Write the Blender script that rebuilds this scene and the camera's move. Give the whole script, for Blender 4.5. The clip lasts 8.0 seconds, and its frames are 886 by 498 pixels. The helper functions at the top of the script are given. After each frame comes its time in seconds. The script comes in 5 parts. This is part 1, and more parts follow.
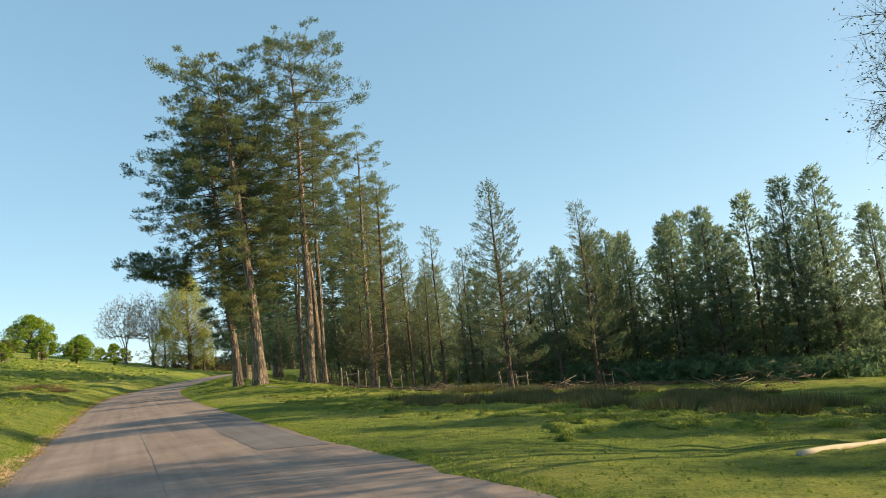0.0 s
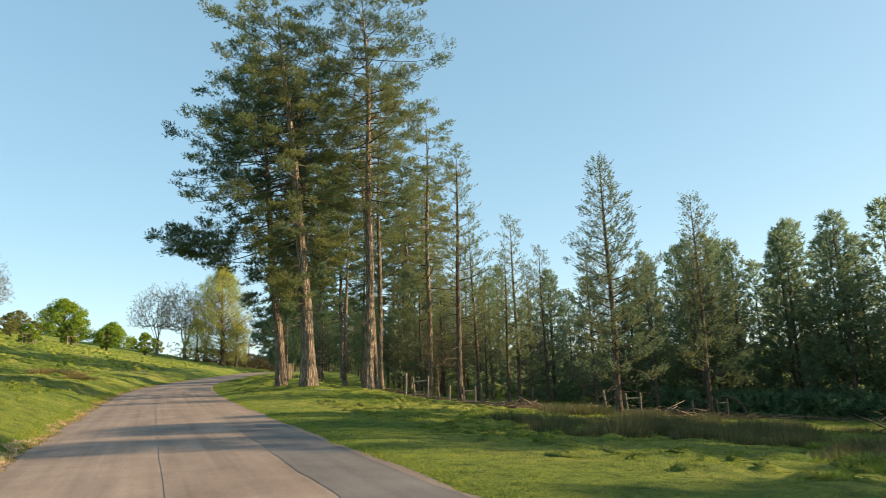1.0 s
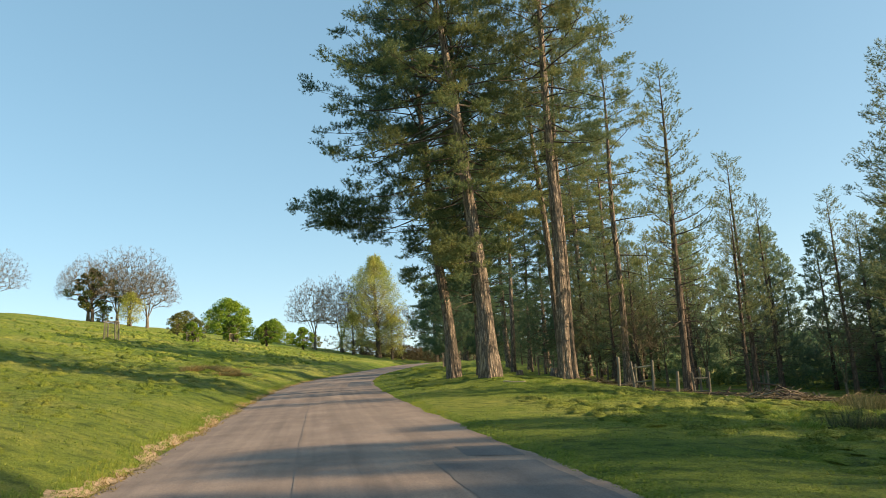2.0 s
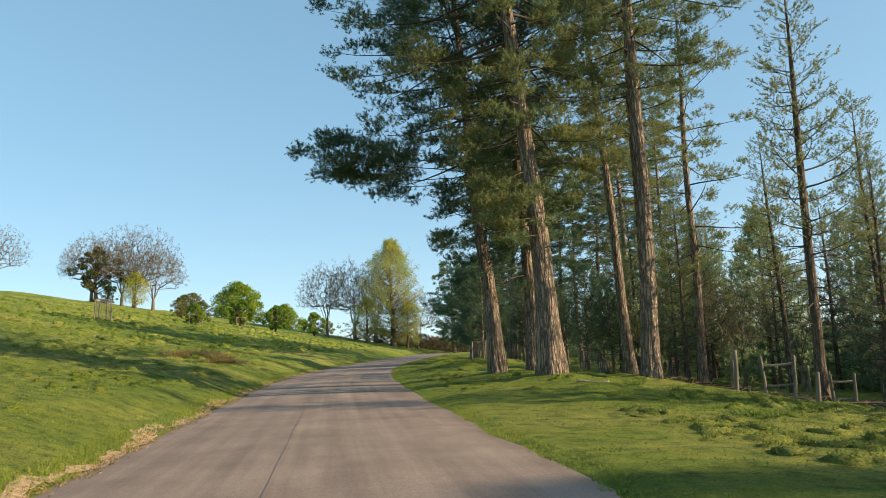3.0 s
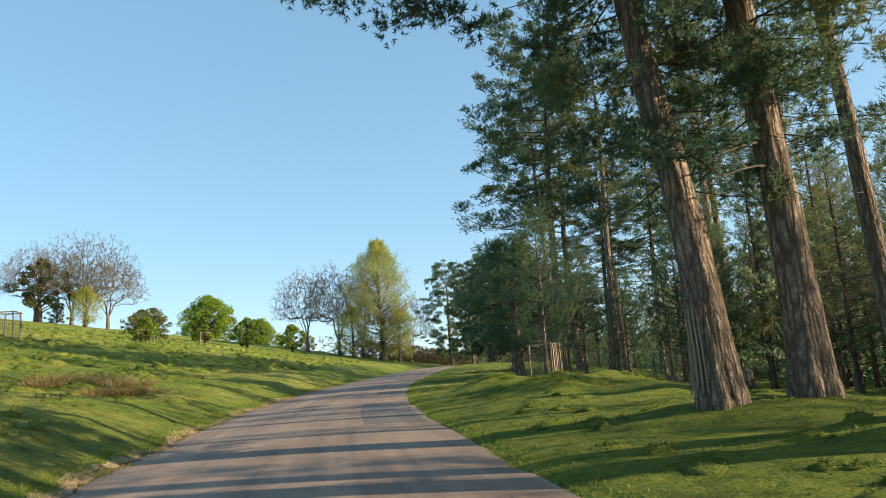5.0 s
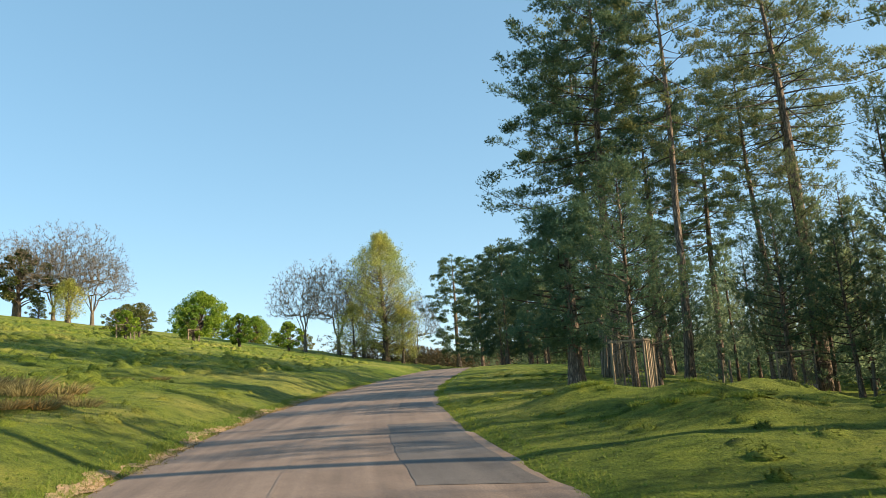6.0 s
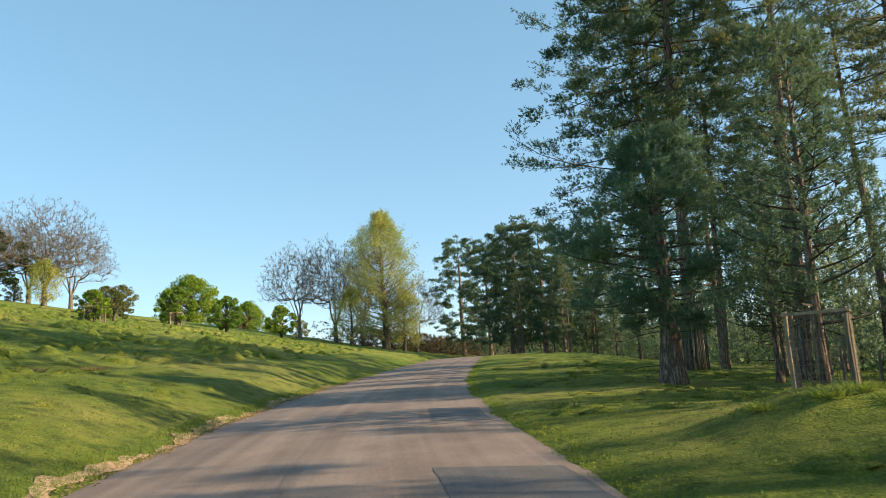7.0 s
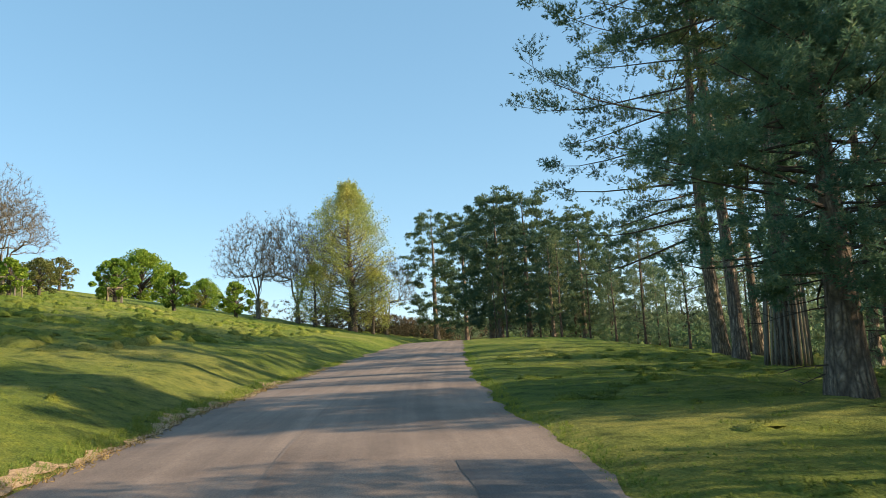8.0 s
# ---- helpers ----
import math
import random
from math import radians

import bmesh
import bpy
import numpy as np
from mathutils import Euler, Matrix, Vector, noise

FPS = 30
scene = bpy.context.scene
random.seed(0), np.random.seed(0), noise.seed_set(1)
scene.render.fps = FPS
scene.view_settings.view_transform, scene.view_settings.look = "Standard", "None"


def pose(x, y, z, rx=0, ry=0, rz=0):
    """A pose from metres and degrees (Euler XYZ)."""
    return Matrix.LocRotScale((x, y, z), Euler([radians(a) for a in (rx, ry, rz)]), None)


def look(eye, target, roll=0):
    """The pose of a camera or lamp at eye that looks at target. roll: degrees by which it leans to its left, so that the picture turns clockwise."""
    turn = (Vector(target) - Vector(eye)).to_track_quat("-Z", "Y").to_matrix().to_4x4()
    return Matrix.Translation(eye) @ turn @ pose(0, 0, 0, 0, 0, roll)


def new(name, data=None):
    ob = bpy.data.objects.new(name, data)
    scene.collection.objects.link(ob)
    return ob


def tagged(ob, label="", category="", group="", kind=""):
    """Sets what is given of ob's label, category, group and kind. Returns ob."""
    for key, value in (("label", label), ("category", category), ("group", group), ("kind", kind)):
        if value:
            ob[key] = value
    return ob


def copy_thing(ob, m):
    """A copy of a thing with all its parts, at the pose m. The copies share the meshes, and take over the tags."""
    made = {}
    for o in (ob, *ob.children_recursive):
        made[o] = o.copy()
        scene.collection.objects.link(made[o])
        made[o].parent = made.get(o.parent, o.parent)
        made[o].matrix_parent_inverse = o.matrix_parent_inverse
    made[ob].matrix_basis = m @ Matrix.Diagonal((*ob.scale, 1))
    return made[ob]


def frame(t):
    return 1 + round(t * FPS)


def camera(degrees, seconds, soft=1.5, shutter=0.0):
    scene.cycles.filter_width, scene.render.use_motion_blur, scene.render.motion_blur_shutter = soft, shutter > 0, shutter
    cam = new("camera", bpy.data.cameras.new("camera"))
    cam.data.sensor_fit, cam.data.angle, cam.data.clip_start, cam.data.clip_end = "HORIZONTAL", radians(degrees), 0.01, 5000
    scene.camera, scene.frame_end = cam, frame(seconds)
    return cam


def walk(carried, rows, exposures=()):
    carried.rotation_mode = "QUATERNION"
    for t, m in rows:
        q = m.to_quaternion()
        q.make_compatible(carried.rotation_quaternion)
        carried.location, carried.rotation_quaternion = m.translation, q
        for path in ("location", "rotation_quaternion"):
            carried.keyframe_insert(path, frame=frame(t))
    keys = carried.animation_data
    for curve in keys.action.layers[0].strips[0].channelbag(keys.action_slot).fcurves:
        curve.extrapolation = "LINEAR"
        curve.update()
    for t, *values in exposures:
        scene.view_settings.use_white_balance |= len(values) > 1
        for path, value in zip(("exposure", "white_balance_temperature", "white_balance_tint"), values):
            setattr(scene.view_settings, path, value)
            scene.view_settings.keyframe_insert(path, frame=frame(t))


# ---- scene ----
cam = camera(61.5, 8.0, soft=0.5, shutter=0.1)
PATH = [
    (0, (-0.074, 0.377, 1.486), (-0.075, 2.348, 1.825), -6.0),
    (0.5, (-1.717, 4.483, 1.559), (-1.625, 6.447, 1.922), -2.3),
    (1, (-3.394, 8.598, 1.695), (-3.483, 10.56, 2.072), -2.1),
    (1.5, (-5.041, 13.044, 1.812), (-5.383, 14.98, 2.182), -3.2),
    (2, (-6.783, 17.334, 1.958), (-7.251, 19.244, 2.324), -3.5),
    (2.2, (-7.435, 19.005, 2.013), (-7.935, 20.908, 2.375), -4.2),
    (3.3, (-10.923, 27.578, 2.386), (-11.423, 29.484, 2.725), -1.5),
    (3.5, (-11.656, 29.134, 2.478), (-12.139, 31.043, 2.827), -1.4),
    (4, (-13.444, 33.224, 2.693), (-13.872, 35.145, 3.047), -2.0),
    (4.5, (-15.185, 37.412, 2.874), (-15.604, 39.334, 3.238), -3.0),
    (5, (-16.83, 41.629, 2.949), (-17.285, 43.541, 3.324), -4.3),
    (6.3, (-21.5, 52.076, 3.531), (-21.949, 53.987, 3.914), -3.7),
    (6.5, (-22.164, 53.749, 3.598), (-22.612, 55.658, 3.989), -3.7),
    (7, (-23.801, 58.093, 3.736), (-24.247, 60.011, 4.085), -3.5),
    (7.5, (-25.361, 62.415, 4.028), (-25.737, 64.355, 4.336), -3.4),
    (8, (-26.77, 66.734, 4.186), (-27.133, 68.678, 4.485), -3.0),
]
walk(cam, [(t, look(eye, target, roll)) for t, eye, target, roll in PATH], exposures=[(0, 1.22, 7500, 8), (0.5, 1.31, 7550, 8), (1, 1.32, 7700, 8), (2, 1.18, 7500, 8), (3.5, 1.09, 7050, 8), (4.5, 0.98, 6900, 8), (5, 1.23, 7000, 8), (7, 1.23, 6950, 8), (7.5, 1.3, 6900, 8), (8, 1.21, 6800, 8)])

# ---- lie of the land ----
RY = np.array([-400, -60, 0, 12, 25, 37, 52, 65, 76, 85, 97, 108, 136, 160, 200, 260, 400.0])
RX = np.array([176, 27.5, 1.1, -4.3, -10.15, -15.5, -22.0, -27.12, -30.4, -32.5, -34.5, -36.3, -40.9, -42.5, -38, -20, 60.0])
ZY = np.array([-400, -60, -30, 0, 8.6, 17.3, 29.1, 41.6, 52, 66.7, 73.4, 111, 136, 160, 200, 400, 700, 1200, 5000.0])
ZZ = np.array([-6, -.9, -.45, 0.0, .22, .48, .98, 1.5, 2.0, 2.70, 3.05, 4.95, 6.12, 6.3, 6.0, 4, 26, 40, 30.0])
GRID_Y = np.arange(-400, 1300.1, 1.0)
def smoothed(v, n):
    k = np.ones(n) / n
    return np.convolve(np.pad(v, n // 2, mode="edge"), k, "valid")
GRID_X = smoothed(np.interp(GRID_Y, RY, RX), 13)
GRID_Z = smoothed(np.interp(GRID_Y, ZY, ZZ), 9)
GRID_C = 1 / np.hypot(1, np.gradient(GRID_X))
def road_x(y): return np.interp(y, GRID_Y, GRID_X)
def road_z(y): return np.interp(y, GRID_Y, GRID_Z)
def road_half(y): return np.interp(y, [0, 70, 100, 140], [3.02, 2.99, 2.66, 2.5])
LU = [0, 2.95, 3.55, 5, 7, 9, 16, 30, 50, 80, 120, 200, 500, 4000]
LZ = [0, 0, .2, .76, 1.15, 1.42, 2.6, 5.4, 9.6, 15.5, 19.5, 17, -6, -60]
RU = [0, 2.97, 3.5, 5, 7.5, 8.5, 11, 13, 16, 20, 30, 35, 60, 200, 500, 4000]
RZ = [0, 0, .10, .18, .26, .22, -.05, -.4, -1.0, -1.4, -2.4, -2.8, -4, -6, -10, -60]
RN = [0, 0, .05, -.02, -.2, -.28, -.5, -.7, -1.0, -1.4, -2.4, -2.8, -4, -6, -10, -60]
HUMMOCKS = [(-21.3, 67.6, .32, 1.0), (-22.2, 67.9, .2, .8), (-19.7, 63.4, .36, .8), (-19.2, 66.6, .3, .9), (-21.0, 65.6, .15, .8), (-18.7, 62.2, .3, .8), (-17.5, 68.0, .25, 1.2),
            (-16.2, 61.5, .2, 1.0), (-19.8, 59.8, .12, .9), (-12.9, 73.9, .4, 1.3), (-13.0, 50.4, .18, 1.6), (-15.2, 54.2, .15, 1.8), (-9.8, 52.0, .15, 1.8), (-20.2, 73.2, -.22, 1.6)]
def across(x, y):
    return (x - road_x(y)) * np.interp(y, GRID_Y, GRID_C)
def height(x, y):
    x, y = np.asarray(x, float), np.asarray(y, float)
    u = across(x, y)
    left = np.interp(-u, LU, LZ) * np.interp(y, [-60, 20, 60, 100, 130, 180, 300], [1, 1.05, 1.05, 1.03, .96, .95, .3])
    berm = np.clip((y - 38) / 9, 0, 1)
    right = berm * np.interp(u, RU, RZ) + (1 - berm) * np.interp(u, RU, RN)
    right = right - np.clip((y - 70) / 8, 0, 1) * np.interp(u, [3, 5, 7.5, 8.5, 11, 14], [0, .15, .27, .29, .14, 0])
    z = road_z(y) + np.where(u < 0, left, right)
    off = np.clip((np.abs(u) - 3.2) / 5, 0, 1)
    z = z + off * np.where(u > 0, .55, .8) * (.11 * np.sin(x * .9 + 1.3 * np.sin(y * .35)) * np.sin(y * .75 + .7 * x) + .16 * np.sin(x * .31 + 1) * np.sin(y * .27 + 2) + .07 * np.sin(2.3 * x + y + np.sin(.8 * y)) * np.sin(2.9 * y - x) + .045 * np.sin(4.3 * x - 2 * y) * np.sin(3.7 * y + 2 * x + np.sin(1.1 * x)) + .04 * np.sin(5.3 * x + 2.1 * y + 1.5 * np.sin(y)) * np.sin(4.9 * y - 2.7 * x + 1.2 * np.sin(1.3 * x)))
    for hx, hy, tall, wide in HUMMOCKS:
        z = z + tall * np.exp(-((x - hx) ** 2 + (y - hy) ** 2) / wide ** 2)
    return z - 0.02

# ---- light ----
SUN_AZ, SUN_EL = radians(88), radians(21.5)
world = bpy.data.worlds.new("sky")
scene.world = world
world.use_nodes = True
wn, wl = world.node_tree.nodes, world.node_tree.links
sky = wn.new("ShaderNodeTexSky")
sky.sky_type, sky.sun_disc = "NISHITA", False
sky.sun_elevation, sky.sun_rotation = SUN_EL, SUN_AZ
sky.altitude, sky.air_density, sky.dust_density, sky.ozone_density = 50, 0.6, 0.5, 1.5
wn["Background"].inputs[1].default_value = 0.243
even, rich = wn.new("ShaderNodeGamma"), wn.new("ShaderNodeHueSaturation")
even.inputs[1].default_value = 0.46
rich.inputs["Saturation"].default_value = 1.64
rich.inputs["Hue"].default_value = 0.490
wl.new(sky.outputs[0], even.inputs[0])
wl.new(even.outputs[0], rich.inputs["Color"])
wl.new(rich.outputs[0], wn["Background"].inputs[0])
sun = new("sun", bpy.data.lights.new("sun", "SUN"))
sun.data.energy, sun.data.angle, sun.data.color = 3.8, radians(0.6), (1.0, 0.82, 0.6)
to_sun = Vector((math.sin(SUN_AZ) * math.cos(SUN_EL), math.cos(SUN_AZ) * math.cos(SUN_EL), math.sin(SUN_EL)))
sun.matrix_world = look(to_sun * 60, (0, 0, 0))


# ---- materials ----
def material(name, rough=0.8, spec=0.3):
    m = bpy.data.materials.new(name)
    m.use_nodes = True
    n, l = m.node_tree.nodes, m.node_tree.links
    b = n["Principled BSDF"]
    b.inputs["Roughness"].default_value = rough
    b.inputs["Specular IOR Level"].default_value = spec
    return m, n, l, b


def node(n, kind, **values):
    k = n.new(kind)
    for key, v in values.items():
        if key in k.inputs:
            k.inputs[key].default_value = v
    return k


def ramp(n, l, source, stops):
    r = n.new("ShaderNodeValToRGB")
    while len(r.color_ramp.elements) < len(stops):
        r.color_ramp.elements.new(0.5)
    for e, (at, c) in zip(r.color_ramp.elements, stops):
        e.position, e.color = at, (*c, 1)
    l.new(source, r.inputs[0])
    return r.outputs[0]


def mix(n, l, fac, a, b, how="MIX"):
    k = n.new("ShaderNodeMix")
    k.data_type, k.blend_type = "RGBA", how
    for i, v in ((0, fac), (6, a), (7, b)):
        if isinstance(v, (int, float)):
            k.inputs[i].default_value = v
        elif isinstance(v, tuple):
            k.inputs[i].default_value = (*v, 1)
        else:
            l.new(v, k.inputs[i])
    return k.outputs[2]


def coords(n, l, scale=(1, 1, 1), of="Object"):
    c, m = n.new("ShaderNodeTexCoord"), n.new("ShaderNodeMapping")
    m.inputs["Scale"].default_value = scale
    l.new(c.outputs[of], m.inputs[0])
    return m.outputs[0]


def fractal(n, l, where, scale, detail=4.0, rough=0.55):
    k = node(n, "ShaderNodeTexNoise", Scale=scale, Detail=detail, Roughness=rough)
    l.new(where, k.inputs["Vector"])
    return k.outputs["Fac"]


def relief(n, l, b, source, strength, distance):
    k = n.new("ShaderNodeBump")
    k.inputs["Strength"].default_value, k.inputs["Distance"].default_value = strength, distance
    l.new(source, k.inputs["Height"])
    l.new(k.outputs[0], b.inputs["Normal"])


def grass_material():
    m, n, l, b = material("grass_turf", 0.9, spec=0.15)
    p = coords(n, l)
    big = ramp(n, l, fractal(n, l, p, 0.16, 5), [(0.3, (0.148, 0.22, 0.042)), (0.5, (0.232, 0.282, 0.064)), (0.7, (0.36, 0.352, 0.12))])
    mid = ramp(n, l, fractal(n, l, p, 2.2, 6, 0.65), [(0.3, (0.3, 0.38, 0.26)), (0.48, (0.85, 0.9, 0.75)), (0.72, (1.35, 1.22, 0.95))])
    fine = ramp(n, l, fractal(n, l, p, 26, 5, 0.7), [(0.32, (0.4, 0.46, 0.36)), (0.68, (1.35, 1.3, 1.12))])
    c = mix(n, l, 0.85, mix(n, l, 1.0, big, mid, "MULTIPLY"), fine, "MULTIPLY")
    l.new(c, b.inputs["Base Color"])
    h = n.new("ShaderNodeMath")
    h.operation = "MULTIPLY_ADD"
    l.new(fractal(n, l, p, 3.5, 5, 0.7), h.inputs[0])
    h.inputs[1].default_value = 2.0
    l.new(fractal(n, l, p, 30, 4, 0.7), h.inputs[2])
    relief(n, l, b, h.outputs[0], 1.0, 0.13)
    return m


def leaf_material(name, stops, clear=0.35, patches=0.5, tint=(1.3, 1.05, 0.55)):
    """Thin leaves or needles: colour differs from blade to blade and in patches over the plant."""
    m, n, l, b = material(name, 0.6, spec=0.25)
    g = n.new("ShaderNodeNewGeometry")
    c = ramp(n, l, g.outputs["Random Per Island"], stops)
    p = coords(n, l)
    patch = ramp(n, l, fractal(n, l, p, patches, 3), [(0.42, (0.8, 0.9, 0.85)), (0.62, tint)])
    c = mix(n, l, 1.0, c, patch, "MULTIPLY")
    o = n.new("ShaderNodeObjectInfo")
    c = mix(n, l, 1.0, c, ramp(n, l, o.outputs["Random"], [(0, (0.85, 0.88, 0.9)), (1, (1.15, 1.1, 0.95))]), "MULTIPLY")
    l.new(c, b.inputs["Base Color"])
    t, s = n.new("ShaderNodeBsdfTranslucent"), n.new("ShaderNodeMixShader")
    l.new(c, t.inputs[0])
    s.inputs[0].default_value = clear
    l.new(b.outputs[0], s.inputs[1])
    l.new(t.outputs[0], s.inputs[2])
    l.new(s.outputs[0], n["Material Output"].inputs[0])
    return m


def bark_material(name, dark, light, plate=5.0, depth=0.05):
    """Upright furrows cut across into rough plates."""
    m, n, l, b = material(name, 0.92, spec=0.15)
    p, q = coords(n, l, (1, 1, 0.15)), coords(n, l, (1, 1, 0.5))
    w = node(n, "ShaderNodeTexNoise", Scale=3.0, Detail=4.0)
    l.new(p, w.inputs["Vector"])
    edges = []
    for where, size, reach in ((p, plate, 0.3), (q, plate * 1.5, 0.22)):
        v = node(n, "ShaderNodeTexVoronoi", Scale=size)
        v.feature = "DISTANCE_TO_EDGE"
        l.new(mix(n, l, 0.22, where, w.outputs["Color"], "ADD"), v.inputs["Vector"])
        edges.append(ramp(n, l, v.outputs["Distance"], [(0.0, (0, 0, 0)), (reach, (1, 1, 1))]))
    crack = mix(n, l, 0.55, edges[0], edges[1], "MULTIPLY")
    c = mix(n, l, crack, dark, light)
    grain = ramp(n, l, fractal(n, l, q, 16, 6, 0.7), [(0.3, (0.55, 0.54, 0.53)), (0.7, (1.25, 1.22, 1.18))])
    c = mix(n, l, 1.0, c, grain, "MULTIPLY")
    l.new(c, b.inputs["Base Color"])
    h = n.new("ShaderNodeMath")
    h.operation = "MULTIPLY_ADD"
    l.new(fractal(n, l, q, 24, 5, 0.7), h.inputs[0])
    h.inputs[1].default_value = 0.5
    l.new(crack, h.inputs[2])
    relief(n, l, b, h.outputs[0], 1.0, depth)
    return m


def tarmac_material(name, base, warm):
    m, n, l, b = material(name, 0.82, spec=0.3)
    p = coords(n, l)
    along = coords(n, l, (1.0, 0.09, 1.0), "UV")
    c = mix(n, l, ramp(n, l, fractal(n, l, along, 1.3, 5, 0.6), [(0.25, (0, 0, 0)), (0.75, (1, 1, 1))]), base, warm)
    track = coords(n, l, (1.0, 0.012, 1.0), "UV")
    c = mix(n, l, 1.0, c, ramp(n, l, fractal(n, l, track, 2.6, 3, 0.6), [(0.36, (0.86, 0.855, 0.85)), (0.64, (1.1, 1.095, 1.08))]), "MULTIPLY")
    c = mix(n, l, 0.8, c, ramp(n, l, fractal(n, l, p, 0.7, 6, 0.6), [(0.3, (0.72, 0.7, 0.7)), (0.7, (1.2, 1.2, 1.2))]), "MULTIPLY")
    stone = node(n, "ShaderNodeTexVoronoi", Scale=70.0)
    l.new(p, stone.inputs["Vector"])
    c = mix(n, l, 0.7, c, ramp(n, l, stone.outputs["Color"], [(0.1, (0.7, 0.7, 0.7)), (0.9, (1.3, 1.28, 1.25))]), "MULTIPLY")
    l.new(c, b.inputs["Base Color"])
    relief(n, l, b, fractal(n, l, p, 60, 4, 0.7), 0.5, 0.012)
    return m


def plain_material(name, a, b2, scale=6.0, rough=0.85, stretch=(1, 1, 1), depth=0.01):
    m, n, l, b = material(name, rough, spec=0.2)
    p = coords(n, l, stretch)
    f = fractal(n, l, p, scale, 6, 0.65)
    l.new(ramp(n, l, f, [(0.32, a), (0.68, b2)]), b.inputs["Base Color"])
    relief(n, l, b, f, 0.7, depth)
    return m


GRASS = grass_material()
BLADES = leaf_material("grass_blades", [(0, (0.132, 0.215, 0.04)), (0.6, (0.2, 0.265, 0.055)), (1, (0.29, 0.305, 0.09))], 0.3, 0.3, (1.2, 1.08, 0.85))
RUSH = leaf_material("rush_blades", [(0, (0.0567, 0.0743, 0.0351)), (0.6, (0.108, 0.111, 0.0513)), (1, (0.203, 0.162, 0.0878))], 0.25, 0.4, (1.15, 1.0, 0.85))
STRAW = leaf_material("dry_grass", [(0, (0.165, 0.135, 0.06)), (0.6, (0.28, 0.22, 0.105)), (1, (0.42, 0.345, 0.185))], 0.25, 0.4, (1.2, 1.0, 0.8))
NEEDLE = leaf_material("pine_needles", [(0, (0.0678, 0.135, 0.102)), (0.6, (0.119, 0.188, 0.123)), (1, (0.2, 0.238, 0.135))], 0.52, 0.35, (1.2, 1.08, 0.82))
NEEDLE_OLIVE = leaf_material("olive_pine_needles", [(0, (0.11, 0.165, 0.0965)), (0.6, (0.183, 0.225, 0.119)), (1, (0.286, 0.281, 0.144))], 0.55, 0.35, (1.2, 1.05, 0.8))
NEEDLE_YOUNG = leaf_material("young_pine_needles", [(0, (0.118, 0.172, 0.102)), (0.6, (0.188, 0.23, 0.13)), (1, (0.295, 0.295, 0.175))], 0.5, 0.5, (1.2, 1.05, 0.82))
NEEDLE_DARK = leaf_material("dark_fir_needles", [(0, (0.107, 0.203, 0.146)), (0.6, (0.17, 0.268, 0.17)), (1, (0.26, 0.325, 0.195))], 0.55, 0.4, (1.2, 1.1, 0.85))
# Paler blue-green than real needles: haze over the wood is put into this colour.
FIR = leaf_material("haze_tinted_fir_needles", [(0, (0.161, 0.23, 0.178)), (0.6, (0.23, 0.293, 0.207)), (1, (0.31, 0.345, 0.23))], 0.75, 0.12, (1.2, 1.12, 0.88))
LEAF_GREEN = leaf_material("fresh_green_leaves", [(0, (0.13, 0.22, 0.03)), (0.6, (0.21, 0.31, 0.05)), (1, (0.32, 0.4, 0.08))], 0.5, 0.25, (1.2, 1.1, 0.8))
LEAF_YELLOW = leaf_material("yellow_green_buds", [(0, (0.4, 0.42, 0.1)), (0.6, (0.52, 0.51, 0.15)), (1, (0.63, 0.59, 0.21))], 0.6, 0.25, (1.08, 1.0, 0.92))
LEAF_OLIVE = leaf_material("budding_leaves", [(0, (0.1, 0.12, 0.03)), (0.6, (0.16, 0.17, 0.05)), (1, (0.24, 0.22, 0.08))], 0.35, 0.3, (1.15, 1.0, 0.8))
SCRUB = leaf_material("brown_scrub_twigs", [(0, (0.1, 0.075, 0.045)), (0.6, (0.16, 0.12, 0.07)), (1, (0.24, 0.18, 0.1))], 0.2, 0.4, (1.1, 1.0, 0.85))
IVY_OLIVE = leaf_material("dark_olive_leaves", [(0, (0.05, 0.08, 0.035)), (0.6, (0.085, 0.115, 0.05)), (1, (0.14, 0.155, 0.075))], 0.4, 0.4)
BARK = bark_material("pine_bark", (0.11, 0.088, 0.072), (0.47, 0.37, 0.285), 9.0, 0.05)
BARK_YOUNG = bark_material("young_pine_bark", (0.07, 0.055, 0.045), (0.24, 0.18, 0.14), 9, 0.02)
BARK_TWIG = bark_material("olive_brown_twigs", (0.125, 0.1, 0.066), (0.28, 0.225, 0.145), 9, 0.02)
BARK_ASH = bark_material("beige_grey_bark", (0.13, 0.11, 0.083), (0.29, 0.25, 0.19), 6, 0.02)
BARK_GREY = bark_material("grey_bark", (0.07, 0.06, 0.05), (0.22, 0.185, 0.15), 9, 0.02)
BRANCH = plain_material("branch_bark", (0.045, 0.036, 0.03), (0.12, 0.092, 0.072), 7)
TWIG = plain_material("bare_twigs", (0.095, 0.08, 0.06), (0.18, 0.153, 0.116), 3)
PALE = plain_material("stripped_wood", (0.24, 0.18, 0.115), (0.44, 0.35, 0.25), 8, 0.75, (1, 1, 0.15))
POST = plain_material("weathered_wood", (0.1, 0.085, 0.065), (0.25, 0.215, 0.165), 10, 0.85, (1, 1, 0.15))
LOGWOOD = plain_material("bleached_log", (0.34, 0.27, 0.18), (0.56, 0.47, 0.33), 6, 0.75, (0.2, 1, 1))
ROAD = tarmac_material("worn_tarmac", (0.185, 0.14, 0.114), (0.305, 0.23, 0.182))
PATCH = tarmac_material("patched_tarmac", (0.115, 0.106, 0.102), (0.165, 0.148, 0.138))
